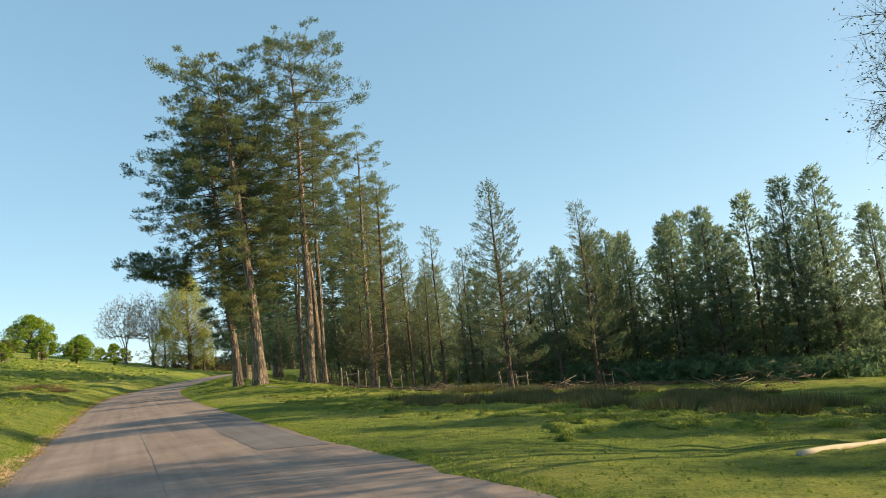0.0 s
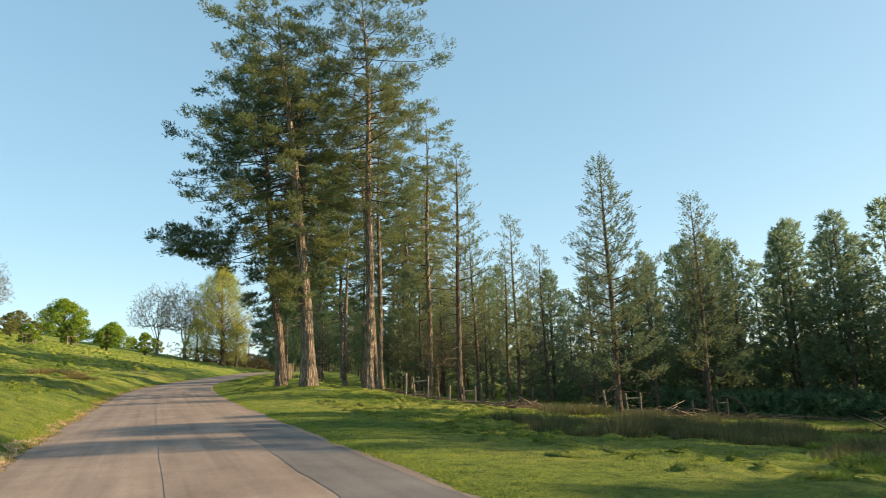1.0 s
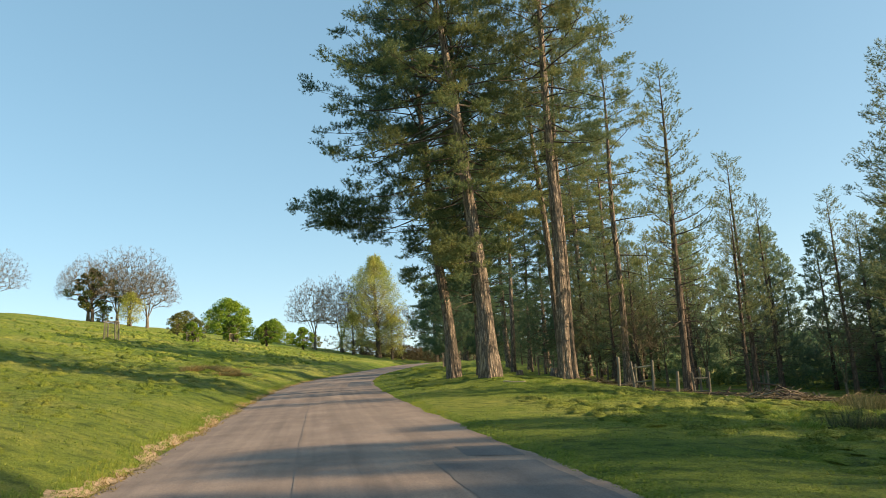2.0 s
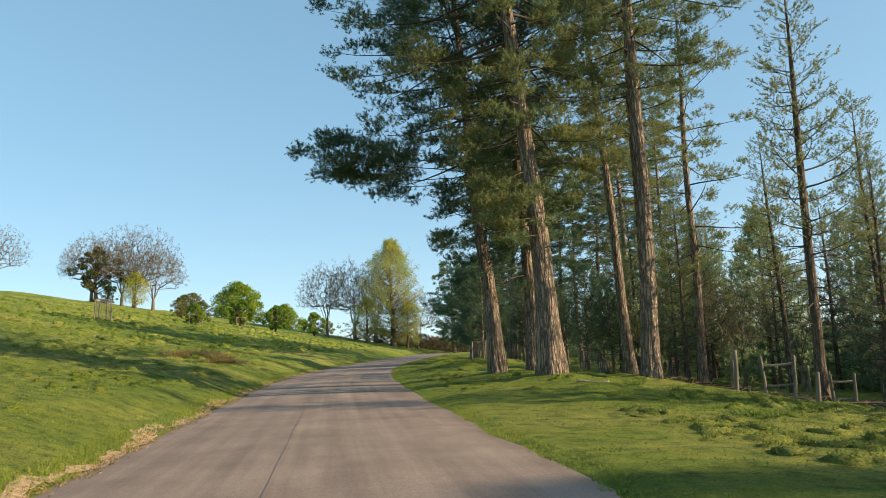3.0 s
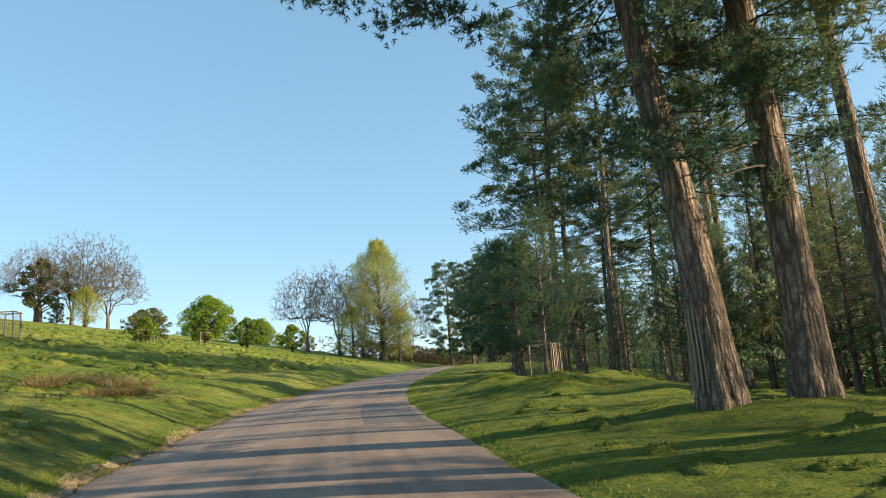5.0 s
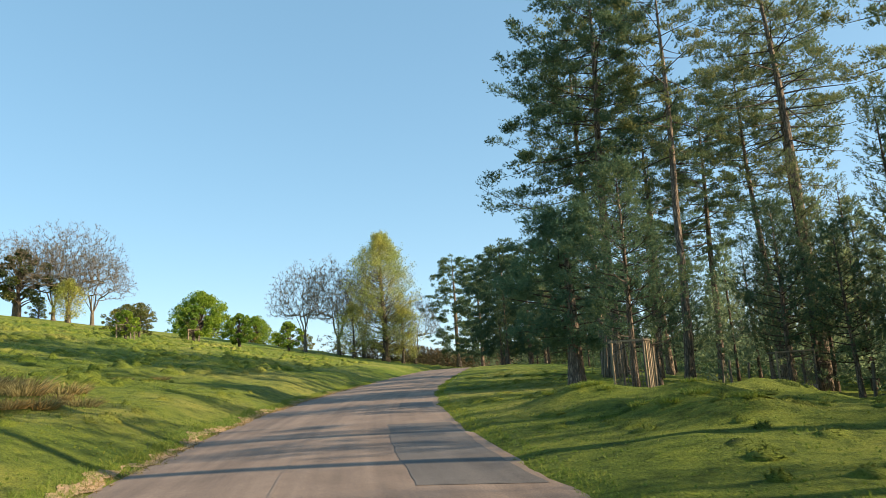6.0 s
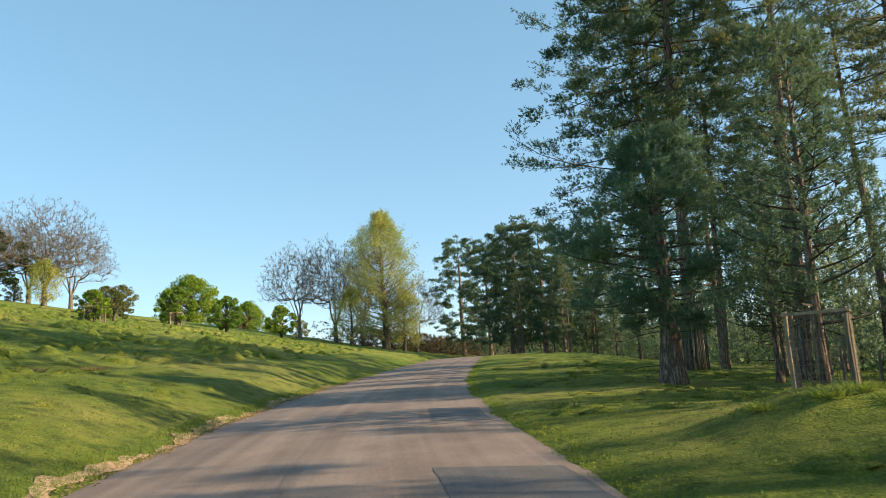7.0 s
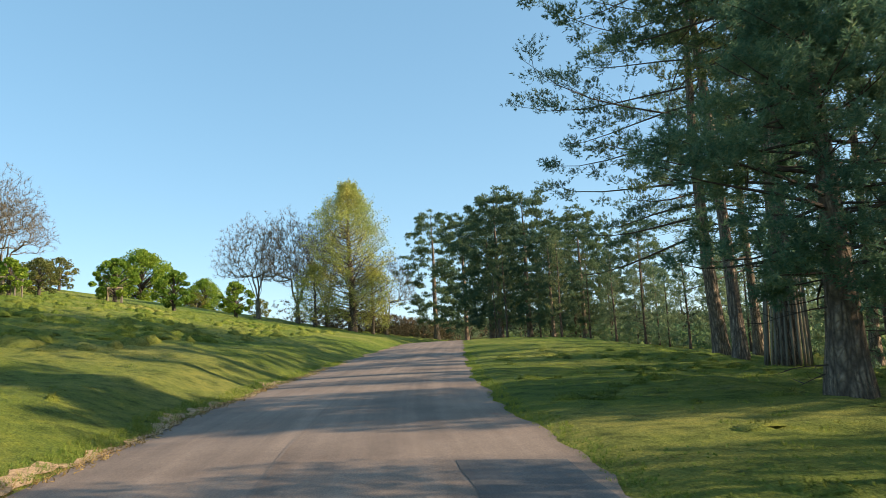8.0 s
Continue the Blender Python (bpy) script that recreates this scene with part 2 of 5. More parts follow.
SEAM = tarmac_material("sealed_joint", (0.185, 0.142, 0.117), (0.28, 0.213, 0.17))
SOIL = plain_material("verge_soil", (0.2, 0.14, 0.085), (0.5, 0.35, 0.215), 14, 0.95, (1, 1, 1), 0.04)
LITTER = plain_material("needle_litter", (0.1, 0.075, 0.045), (0.26, 0.19, 0.11), 4, 0.95, (1, 1, 1), 0.04)
MESHWIRE = plain_material("rusty_wire", (0.13, 0.11, 0.095), (0.28, 0.23, 0.19), 10, 0.6)
HILL = plain_material("far_wood", (0.03, 0.045, 0.03), (0.07, 0.085, 0.05), 0.05, 0.95)


# ---- mesh tools ----
class Geo:
    """Collects tubes, triangles and quads, and turns them into one mesh."""

    def __init__(self):
        self.v, self.t, self.q, self.n = [], [], [], 0

    def tris(self, p):
        p = np.asarray(p, float).reshape(-1, 3)
        self.t.append(np.arange(len(p)).reshape(-1, 3) + self.n)
        self.v.append(p)
        self.n += len(p)

    def quads(self, p):
        p = np.asarray(p, float).reshape(-1, 3)
        self.q.append(np.arange(len(p)).reshape(-1, 4) + self.n)
        self.v.append(p)
        self.n += len(p)

    def grid(self, p):
        """p: rows x columns x 3."""
        r, c = p.shape[:2]
        i = np.arange(r * c).reshape(r, c) + self.n
        self.q.append(np.stack([i[:-1, :-1], i[:-1, 1:], i[1:, 1:], i[1:, :-1]], -1).reshape(-1, 4))
        self.v.append(p.reshape(-1, 3))
        self.n += r * c

    def tube(self, pts, rad, sides=6, shape=None, cap=True):
        pts, rad = np.asarray(pts, float), np.asarray(rad, float)
        d = np.gradient(pts, axis=0)
        d /= np.linalg.norm(d, axis=1)[:, None] + 1e-9
        ref = np.array([1.0, 0.13, 0.0]) if abs(d[:, 2]).mean() > 0.6 else np.array([0.0, 0.0, 1.0])
        a = np.cross(d, ref)
        a /= np.linalg.norm(a, axis=1)[:, None] + 1e-9
        b = np.cross(d, a)
        th = np.linspace(0, 2 * np.pi, sides, endpoint=False)
        r = rad[:, None] * (np.ones((len(pts), sides)) if shape is None else shape)
        p = pts[:, None] + r[..., None] * (a[:, None] * np.cos(th)[None, :, None] + b[:, None] * np.sin(th)[None, :, None])
        i = np.arange(len(pts) * sides).reshape(len(pts), sides) + self.n
        j = np.roll(i, -1, 1)
        self.q.append(np.stack([i[:-1], i[1:], j[1:], j[:-1]], -1).reshape(-1, 4))
        self.v.append(p.reshape(-1, 3))
        self.n += p.shape[0] * sides
        if cap:
            for row, c in ((i[0], pts[0]), (i[-1][::-1], pts[-1])):
                self.v.append(c[None])
                self.t.append(np.stack([row, np.roll(row, -1), np.full(sides, self.n)], -1))
                self.n += 1

    def box(self, c, half, turn=None):
        """A bevelled bar: centre, half sizes, optional 3x3 turn."""
        hx, hy, hz = half
        e = 0.18 * min(half)
        ring = np.array([(-hx + e, -hy), (hx - e, -hy), (hx, -hy + e), (hx, hy - e), (hx - e, hy), (-hx + e, hy), (-hx, hy - e), (-hx, -hy + e)])
        inner = ring * (1 - e / max(min(hx, hy), 1e-6))
        rows = [np.c_[inner, np.full(8, -hz)], np.c_[ring, np.full(8, -hz + e)], np.c_[ring, np.full(8, hz - e)], np.c_[inner, np.full(8, hz)]]
        p = np.array(rows)
        if turn is not None:
            p = p @ np.asarray(turn).T
        p = p + np.asarray(c)
        i = np.arange(32).reshape(4, 8) + self.n
        j = np.roll(i, -1, 1)
        self.q.append(np.stack([i[:-1], j[:-1], j[1:], i[1:]], -1).reshape(-1, 4))
        self.v.append(p.reshape(-1, 3))
        self.n += 32
        for row, k in ((i[0][::-1], 0), (i[3], 3)):
            self.v.append(p[k].mean(0)[None])
            self.t.append(np.stack([row, np.roll(row, -1), np.full(8, self.n)], -1))
            self.n += 1

    def mesh(self, name, mat, smooth=False):
        me = bpy.data.meshes.new(name)
        v = np.concatenate(self.v)
        t = np.concatenate(self.t) if self.t else np.zeros((0, 3), int)
        q = np.concatenate(self.q) if self.q else np.zeros((0, 4), int)
        me.vertices.add(len(v))
        me.vertices.foreach_set("co", v.astype(np.float32).ravel())
        loops = np.concatenate([t.ravel(), q.ravel()]).astype(np.int32)
        starts = np.concatenate([np.arange(len(t)) * 3, len(t) * 3 + np.arange(len(q)) * 4]).astype(np.int32)
        me.loops.add(len(loops))
        me.loops.foreach_set("vertex_index", loops)
        me.polygons.add(len(starts))
        me.polygons.foreach_set("loop_start", starts)
        me.polygons.foreach_set("use_smooth", np.full(len(starts), smooth))
        me.update(calc_edges=True)
        me.validate()
        me.materials.append(mat)
        return me


def part(name, geo, mat, parent, label="", smooth=False):
    ob = new(name, geo.mesh(name, mat, smooth))
    ob.parent = parent
    return tagged(ob, label) if label else ob


def root(name, m, label, category, group=""):
    ob = new(name)
    ob.empty_display_size = 0.2
    ob.matrix_basis = m
    return tagged(ob, label, category, group)


def unit(v):
    return v / (np.linalg.norm(v, axis=-1, keepdims=True) + 1e-9)


def blades(rng, pos, way, count, length, width, spread, shoot=0.0):
    """Thin triangles that fan out from each place, or from along a short shoot, round its way."""
    n = len(pos)
    d = unit(way[:, None] + rng.normal(0, spread, (n, count, 3)))
    ln = length * rng.uniform(0.7, 1.2, (n, count, 1))
    w = unit(np.cross(d, rng.normal(0, 1, (n, count, 3)))) * width / 2
    p = pos[:, None] + way[:, None] * rng.uniform(0, shoot + 1e-6, (n, count, 1))
    return np.stack([p - w, p + w, p + d * ln], 2)


def brush(rng, pos, way, count, length, width, shoot, splay=0.75):
    """Bottlebrush shoots: needles all along a short axis, leaning forwards and outwards from it."""
    n = len(pos)
    out = unit(np.cross(way[:, None], rng.normal(0, 1, (n, count, 3))))
    t = rng.uniform(0.0, 1.0, (n, count, 1))
    long = shoot * rng.uniform(0.7, 1.25, (n, 1, 1))
    p = pos[:, None] + way[:, None] * long * t
    d = unit(way[:, None] * 0.6 + out * splay * (1.3 - 0.75 * t) + rng.normal(0, 0.12, (n, count, 3)))
    w = unit(np.cross(d, rng.normal(0, 1, (n, count, 3)))) * width / 2
    return np.stack([p - w, p + w, p + d * length * rng.uniform(0.75, 1.2, (n, count, 1))], 2)


def leaves(rng, pos, size, flat=0.6):
    """Small folded leaf faces, one quad at each place."""
    n = len(pos)
    nrm = unit(rng.normal(0, 1, (n, 3)) + np.array([0, 0, flat]))
    a = unit(np.cross(nrm, rng.normal(0, 1, (n, 3))))
    b = np.cross(nrm, a)
    s = size * rng.uniform(0.6, 1.3, (n, 1))
    return np.stack([pos - a * s * 0.5, pos + b * s * 0.32, pos + a * s * 0.5, pos - b * s * 0.32], 1)


def flat_at(x, y):
    return float(height(x, y))


# ---- the land ----
def build_ground():
    us = np.concatenate([[-3900, -2000, -1000, -600, -400, -300, -240], np.arange(-200, -60, 5), np.arange(-60, -16, 1.5), np.arange(-16, -4, 0.4), np.arange(-4, 4.01, 0.25),
                         np.arange(4.3, 18, 0.32), np.arange(18, 60, 1.5), np.arange(60, 160, 5), [180, 220, 300, 400, 600, 1000, 2000, 3900]])
    ys = np.concatenate([[-3000, -1500, -700, -350, -200, -130, -90], np.arange(-60, 0, 2.5), np.arange(0, 60, 0.32), np.arange(60, 110, 0.42), np.arange(110, 120, 0.8), np.arange(120, 230, 2), [240, 260, 290, 330, 400, 600, 1000, 2000, 3900]])
    u, y = np.meshgrid(us, ys)
    x = road_x(y) + u / np.interp(y, GRID_Y, GRID_C)
    z = height(x, y)
    z = z - 0.10 * (np.abs(u) < road_half(y) - 0.3)
    g = Geo()
    g.grid(np.stack([x, y, z], -1))
    ob = new("ground", g.mesh("ground", GRASS, True))
    tagged(ob, "short green parkland turf with mossy hummocks rising to a hill", "ground", kind="structure")


def strip(name, y0, y1, step, left, right, lift, mat, label, kind="structure", category="road"):
    """A ribbon along the road between two offsets from its middle, given as functions of y."""
    ys = np.arange(y0, y1 + step / 2, step)
    f = np.linspace(0, 1, 9)
    u = left(ys)[:, None] * (1 - f) + right(ys)[:, None] * f
    y = np.repeat(ys[:, None], 9, 1)
    x = road_x(y) + u / np.interp(y, GRID_Y, GRID_C)
    z = road_z(y) + lift(u, y)
    g = Geo()
    g.grid(np.stack([x, y, z], -1))
    me = g.mesh(name, mat, True)
    uv = me.uv_layers.new(name="UVMap")
    flat = np.stack([u, y], -1).reshape(-1, 2)
    idx = np.empty(len(me.loops), np.int32)
    me.loops.foreach_get("vertex_index", idx)
    uv.data.foreach_set("uv", flat[idx].astype(np.float32).ravel())
    return tagged(new(name, me), label, category, kind=kind)


def ragged(y, seed, size=1.0):
    return size * (0.10 * np.sin(y * 0.9 + seed) + 0.07 * np.sin(y * 2.3 + seed * 3) + 0.05 * np.sin(y * 5.1 + seed * 7) + 0.03 * np.sin(y * 11.7 + seed))


def camber(u, y):
    return 0.03 - 0.004 * u * u


def build_road():
    strip("road", -60, 230, 0.4, lambda y: -road_half(y) - 0.05 + ragged(y, 1), lambda y: road_half(y) + 0.05 + ragged(y, 2, 0.7), camber, ROAD,
          "worn pinkish grey tarmac estate road with patches")
    above = lambda u, y: camber(u, y) + 0.005
    for y0, y1, a, b in ((15.5, 27.8, 1.57, 2.9), (58.5, 67.0, 1.4, 2.85), (72.1, 74.7, 1.66, 2.78), (28.3, 29.5, 2.15, 2.9)):
        strip("road_patch", y0, y1, 0.3, lambda y, a=a: a + ragged(y, 5, 0.18), lambda y, b=b: b + ragged(y, 6, 0.2), above, PATCH, "darker rectangular tarmac repair in the road")
    strip("road_seam", -10, 130, 0.4, lambda y: -0.34 + ragged(y * 0.3, 3, 0.12), lambda y: -0.28 + ragged(y * 0.3, 3, 0.12), above, SEAM, "thin sealed joint along the middle of the road")
    on_bank = lambda u, y: np.maximum(camber(u, y), height(road_x(y) + u / np.interp(y, GRID_Y, GRID_C), y) - road_z(y)) + 0.015
    strip("verge_soil", -20, 130, 0.15, lambda y: -road_half(y) - 0.22 + ragged(y, 1, 0.7) + ragged(y, 8, 0.8) + ragged(y * 1.7, 3, 0.4), lambda y: -road_half(y) + 0.02 + ragged(y, 1) + ragged(y * 2.3, 5, 0.25),
          on_bank, SOIL, "bare crumbling soil and grit along the road edge", category="verge")


# ---- pines ----
def trunk_points(h, bend, rng, step=0.5, wander=0.05):
    z = np.arange(-0.25, h + 0.01, step)
    bz = np.array([b[0] for b in bend])
    x = np.interp(z, bz, [b[1] for b in bend]) + wander * np.sin(z * 0.5 + rng.uniform(0, 6))
    y = np.interp(z, bz, [b[2] for b in bend]) + wander * np.sin(z * 0.4 + rng.uniform(0, 6))
    k = np.ones(5) / 5
    sm = lambda a: np.convolve(np.pad(a, 2, mode="edge"), k, "valid")
    return np.stack([sm(x), sm(y), z], -1)


def pine_meshes(seed, h, r, bend=((0, 0, 0), (30, 0, 0)), base=8.0, wide=4.0, limbs=60, shape="old", needle=0.24, blade=0.055, per=12, dense=0.85, shoot=0.22, fine=True, split=False, inner=0.42, tuft=1.0,
                dead=10, lean=(0.0, 0.0), sides=18, low_limb=None, profile=None, spread=0.62):
    """Trunk, branches and crown of a pine, as three meshes' worth of geometry."""
    rng = np.random.default_rng(seed)
    tp = trunk_points(h, bend, rng, 0.4 if sides > 12 else 0.8)
    s = np.clip(tp[:, 2] / h, 0, 1)
    rad = r * (1 - 0.72 * s) * (1 - s ** 6 * 0.9) + r * 0.42 * np.exp(-np.clip(tp[:, 2], 0, None) / (2.2 * r + 0.15))
    th = np.linspace(0, 2 * np.pi, sides, endpoint=False)
    zz = tp[:, 2][:, None]
    ridges = 1 + 0.05 * np.sin(th * 7 + 2 * np.sin(zz * 0.7)) + 0.035 * np.sin(th * 11 + zz * 1.3) + 0.03 * rng.normal(0, 1, (len(tp), sides))
    ridges += 0.13 * np.exp(-np.clip(zz, 0, None) / 0.7) * np.sin(th * 5 + seed)
    trunk = Geo()
    trunk.tube(tp, rad, sides, ridges if sides > 8 else None)
    wood, crown, own = Geo(), Geo(), []
    at = lambda z: np.array([np.interp(z, tp[:, 2], tp[:, 0]), np.interp(z, tp[:, 2], tp[:, 1]), z])
    thick = lambda z: np.interp(z, tp[:, 2], rad)
    pos, way = [], []
    plan = [(base + (h - base) * ((i + rng.uniform(0, 1)) / limbs) ** (0.9 if shape == "old" else 0.8) * 0.98, None) for i in range(limbs)]
    if low_limb:
        plan += list(low_limb)
    for i, (z, given) in enumerate(plan):
        q = (z - base) / (h - base)
        if shape == "old":
            reach = wide * min(1, 0.55 + q * 1.8) * (1 - 0.6 * max(q, 0) ** 4)
            rise = -0.15 + 0.75 * max(q, 0) ** 1.5
        elif shape == "young":
            reach = wide * (1.0 - q) ** 0.9 * min(1, 0.65 + 2 * q) + 0.12
            rise = 0.02 + 0.55 * q
        elif shape == "bushy":
            reach = wide * max(0.05, 1 - q ** 1.7) ** 0.7
            rise = -0.1 + 0.6 * q
        else:
            reach = wide * (1.0 - q) ** 0.95 + 0.12
            rise = 0.0 + 0.4 * q
        if profile:
            reach = float(np.interp(z, [c[0] for c in profile], [c[1] for c in profile]))
        az = i * 2.39996 + rng.uniform(-0.5, 0.5)
        ln = reach * rng.uniform(0.6, 1.15) * (1 + lean[0] * math.cos(az) + lean[1] * math.sin(az))
        rise += rng.normal(0, 0.16) if shape in ("old", "bushy") else rng.normal(0, 0.06)
        if given:
            az, ln, rise = given
        ln = max(ln, 0.25)
        if not given and shape == "old":
            rise = min(rise, (h + 0.3 - z) / ln)
        o = at(z)
        side = np.array([math.cos(az), math.sin(az), 0])
        f = np.linspace(0, 1, 6 if fine else 3)
        droop = rng.uniform(0.05, 0.22) if shape != "young" else -0.12
        curve = rise * f - droop * f * f + 0.16 * f ** 4
        sway = rng.uniform(-0.12, 0.12)
        perp = np.array([-side[1], side[0], 0])
        p = o + ln * (side * f[:, None] + perp * (sway * np.sin(f * 3))[:, None] + np.array([0, 0, 1.0]) * curve[:, None])
        rr = min(0.25 * thick(z) + 0.01, 0.011 * ln + 0.014) * (0.7 if given else 1)
        if split and ln > 2.4:
            own.append(Geo())
        if not fine:
            wood.tris(np.array([p[0] + perp * rr, p[0] - perp * rr, p[-1]]))
        else:
            (own[-1] if split and ln > 2.4 else wood).tube(p, rr * (0.55 if given and ln > 4.5 else 1) * (1 - 0.85 * f), 5 if ln > 1.2 and fine else 3, cap=False)
        puffy = shape in ("old", "bushy")
        m = max(3, int(ln * (1.45 if puffy else 3.5) * dense * ((2.7 if ln > 4.5 else 1.6) if given else 1)))
        for t in rng.uniform((0.3 if given else inner) if puffy else 0.22, 1.0, m):
            b0 = np.array([np.interp(t, f, p[:, k]) for k in range(3)])
            fan = rng.choice([-1, 1]) * rng.uniform(0.5, 1.15)
            d = side * math.cos(fan) + perp * math.sin(fan) + np.array([0, 0, rng.uniform(-0.55 if q < 0.35 else -0.3, 0.75) if puffy else rng.uniform(0.0, 0.5)])
            bl = (0.22 * ln * (1.15 - t) + 0.35) * rng.uniform(0.7, 1.2)
            tip = b0 + d * bl + np.array([0, 0, 0.12 * bl])
            if ln > 0.8 and fine:
                wood.tris(np.array([b0 + perp * 0.02, b0 - perp * 0.02, tip]))
            if puffy:
                k = int(rng.integers(17, 30) * tuft)
                ball = unit(rng.normal(0, 1, (k, 3)) + np.array([0, 0, 0.3]))
                pos.append(tip + ball * np.array([0.48, 0.48, 0.17] if shape == "old" else [0.36, 0.36, 0.3]) * rng.uniform(0.15, 1.0, (k, 1)) * (0.8 + 0.06 * ln))
                way.append(unit(ball * 0.6 + unit(d) * 0.4 + np.array([0, 0, 0.45])))
            k = max(2, int(bl / 0.16 * dense * (0.2 if puffy else 1)))
            g = rng.uniform(0.25, 1.05, k)[:, None]
            pos.append(b0 + (tip - b0) * g + rng.normal(0, 0.09, (k, 3)))
            way.append(unit(np.broadcast_to(d * 0.7 + np.array([0, 0, 0.55]), (k, 3)) + rng.normal(0, 0.25, (k, 3))))
        k = 3
        pos.append(p[-1] + rng.normal(0, 0.1, (k, 3)))
        way.append(unit(np.broadcast_to(side + np.array([0, 0, 0.6]), (k, 3)) + rng.normal(0, 0.2, (k, 3))))
    top = at(h)
    pos.append(top + rng.normal(0, 0.12, (12, 3)) - np.array([0, 0, 0.2]))
    way.append(unit(np.broadcast_to(np.array([0, 0, 1.0]), (12, 3)) + rng.normal(0, 0.4, (12, 3))))
    crown.tris(brush(rng, np.concatenate(pos), np.concatenate(way), per, needle, blade, shoot, spread))
    for i in range(dead):
        z = rng.uniform(base * 0.3, base + 0.15 * (h - base))
        az, ln = rng.uniform(0, 6.28), rng.uniform(0.5, 1.0) * min(wide * 0.6, 2.2)
        f = np.linspace(0, 1, 4)
        side = np.array([math.cos(az), math.sin(az), 0])
        p = at(z) + ln * (side * f[:, None] + np.array([0, 0, 1.0]) * (rng.uniform(-0.25, 0.2) * f - 0.15 * f * f)[:, None])
        wood.tube(p, 0.022 * (1 - 0.8 * f), 3, cap=False)
        for t in (0.5, 0.75, 0.9):
            b0 = at(z) + ln * t * side
            b0[2] = np.interp(t, f, p[:, 2])
            d = unit(side + rng.normal(0, 0.6, 3))
            w = np.array([0, 0, 0.012])
            wood.tris(np.array([b0 - w, b0 + w, b0 + d * 0.5 * ln * rng.uniform(0.4, 0.9)]))
    return trunk, wood, crown, own


def pine(name, m, label, group, leaf, bark=BARK, category="pine tree", **shape):
    trunk, wood, crown, own = pine_meshes(**shape)
    ob = root(name, m, label, category, group)
    part("trunk", trunk, bark, ob, smooth=True)
    tagged(part("branchwork", wood, BRANCH, ob), kind="stuff")
    for g in own:
        part("limb", g, BRANCH, ob, smooth=True)
    part("crown", crown, leaf, ob)
    return ob


def stand(x, y, turn=0.0, sink=0.05, scale=1.0):
    return pose(x, y, flat_at(x, y) - sink, 0, 0, turn) @ Matrix.Scale(scale, 4)


# ---- broadleaved trees ----
def branching(seed, h, r, wide, spread=0.75, levels=4, kids=5, twig=0.9, upright=0.35, trunk_share=0.2, twigs=12, cone=0.0, twig_wide=0.03):
    """A leafless tree: trunk and limbs as tubes, twigs as thin slivers, with a given height and spread. Also gives the twig ends."""
    rng = np.random.default_rng(seed)
    trunk, wood, ends = Geo(), Geo(), []

    def grow(p, d, ln, rad, level):
        n = 5 if level < 2 else 3
        f = np.linspace(0, 1, n)
        bend = rng.normal(0, 0.13, 3) + np.array([0, 0, 0.10 if level else 0])
        pts = p + ln * (d * f[:, None] + bend * (f * f)[:, None])
        if level < levels:
            (trunk if level == 0 else wood).tube(pts, rad * (1 - 0.5 * f), 10 if level == 0 else (5 if level < 3 else 3), cap=level == 0)
        else:
            w = unit(np.cross(d, rng.normal(0, 1, 3))) * twig_wide
            wood.tris(np.array([p - w, p + w, pts[-1]]))
            t = rng.uniform(0.05, 1.0, twigs)
            b0 = p + ln * (d * t[:, None] + bend * (t * t)[:, None])
            way = unit(d + rng.normal(0, 0.6, (twigs, 3)) + np.array([0, 0, 0.12]))
            tip = b0 + way * twig * rng.uniform(0.5, 1.2, (twigs, 1))
            w = unit(np.cross(way, rng.normal(0, 1, (twigs, 3)))) * twig_wide * 0.5
            wood.tris(np.stack([b0 - w, b0 + w, tip], 1))
            ends.append(tip)
            ends.append((b0 + tip) / 2)
            return
        c = kids + (2 if level == 0 else 0)
        for i in range(c):
            t = rng.uniform(0.4, 1.0) if level else rng.uniform(0.6, 1.0)
            b0 = p + ln * (d * t + bend * t * t)
            az = i * 2.4 + rng.uniform(0, 1)
            a = unit(np.cross(d, np.array([math.cos(az), math.sin(az), 0.3])))
            w = unit(d * rng.uniform(0.5, 0.9) + a * spread * rng.uniform(0.6, 1.3) + np.array([0, 0, upright]))
            grow(b0, w, ln * rng.uniform(0.55, 0.85) * (1.7 if level == 0 else 1), rad * 0.5 * (1 - 0.3 * t) + 0.006, level + 1)

    grow(np.array([0, 0, -0.15]), unit(np.array([rng.normal(0, 0.05), rng.normal(0, 0.05), 1.0])), h * trunk_share, r, 0)
    ends = np.concatenate(ends)
    up = h / ends[:, 2].max()
    out = wide / np.percentile(np.hypot(ends[:, 0], ends[:, 1]), 92)

    def fit_to(v):
        k = np.clip(1 + cone * (0.45 - v[:, 2:] * up / h), 0.12, None)
        far = np.clip(np.hypot(v[:, :1], v[:, 1:2]) / (2 * r), 0, 1)
        k = 1 + (out * k - 1) * far
        return v * np.concatenate([k, k, np.full_like(k, up)], 1)

    for g in (trunk, wood):
        g.v = [fit_to(v) for v in g.v]
    return trunk, wood, fit_to(ends), rng


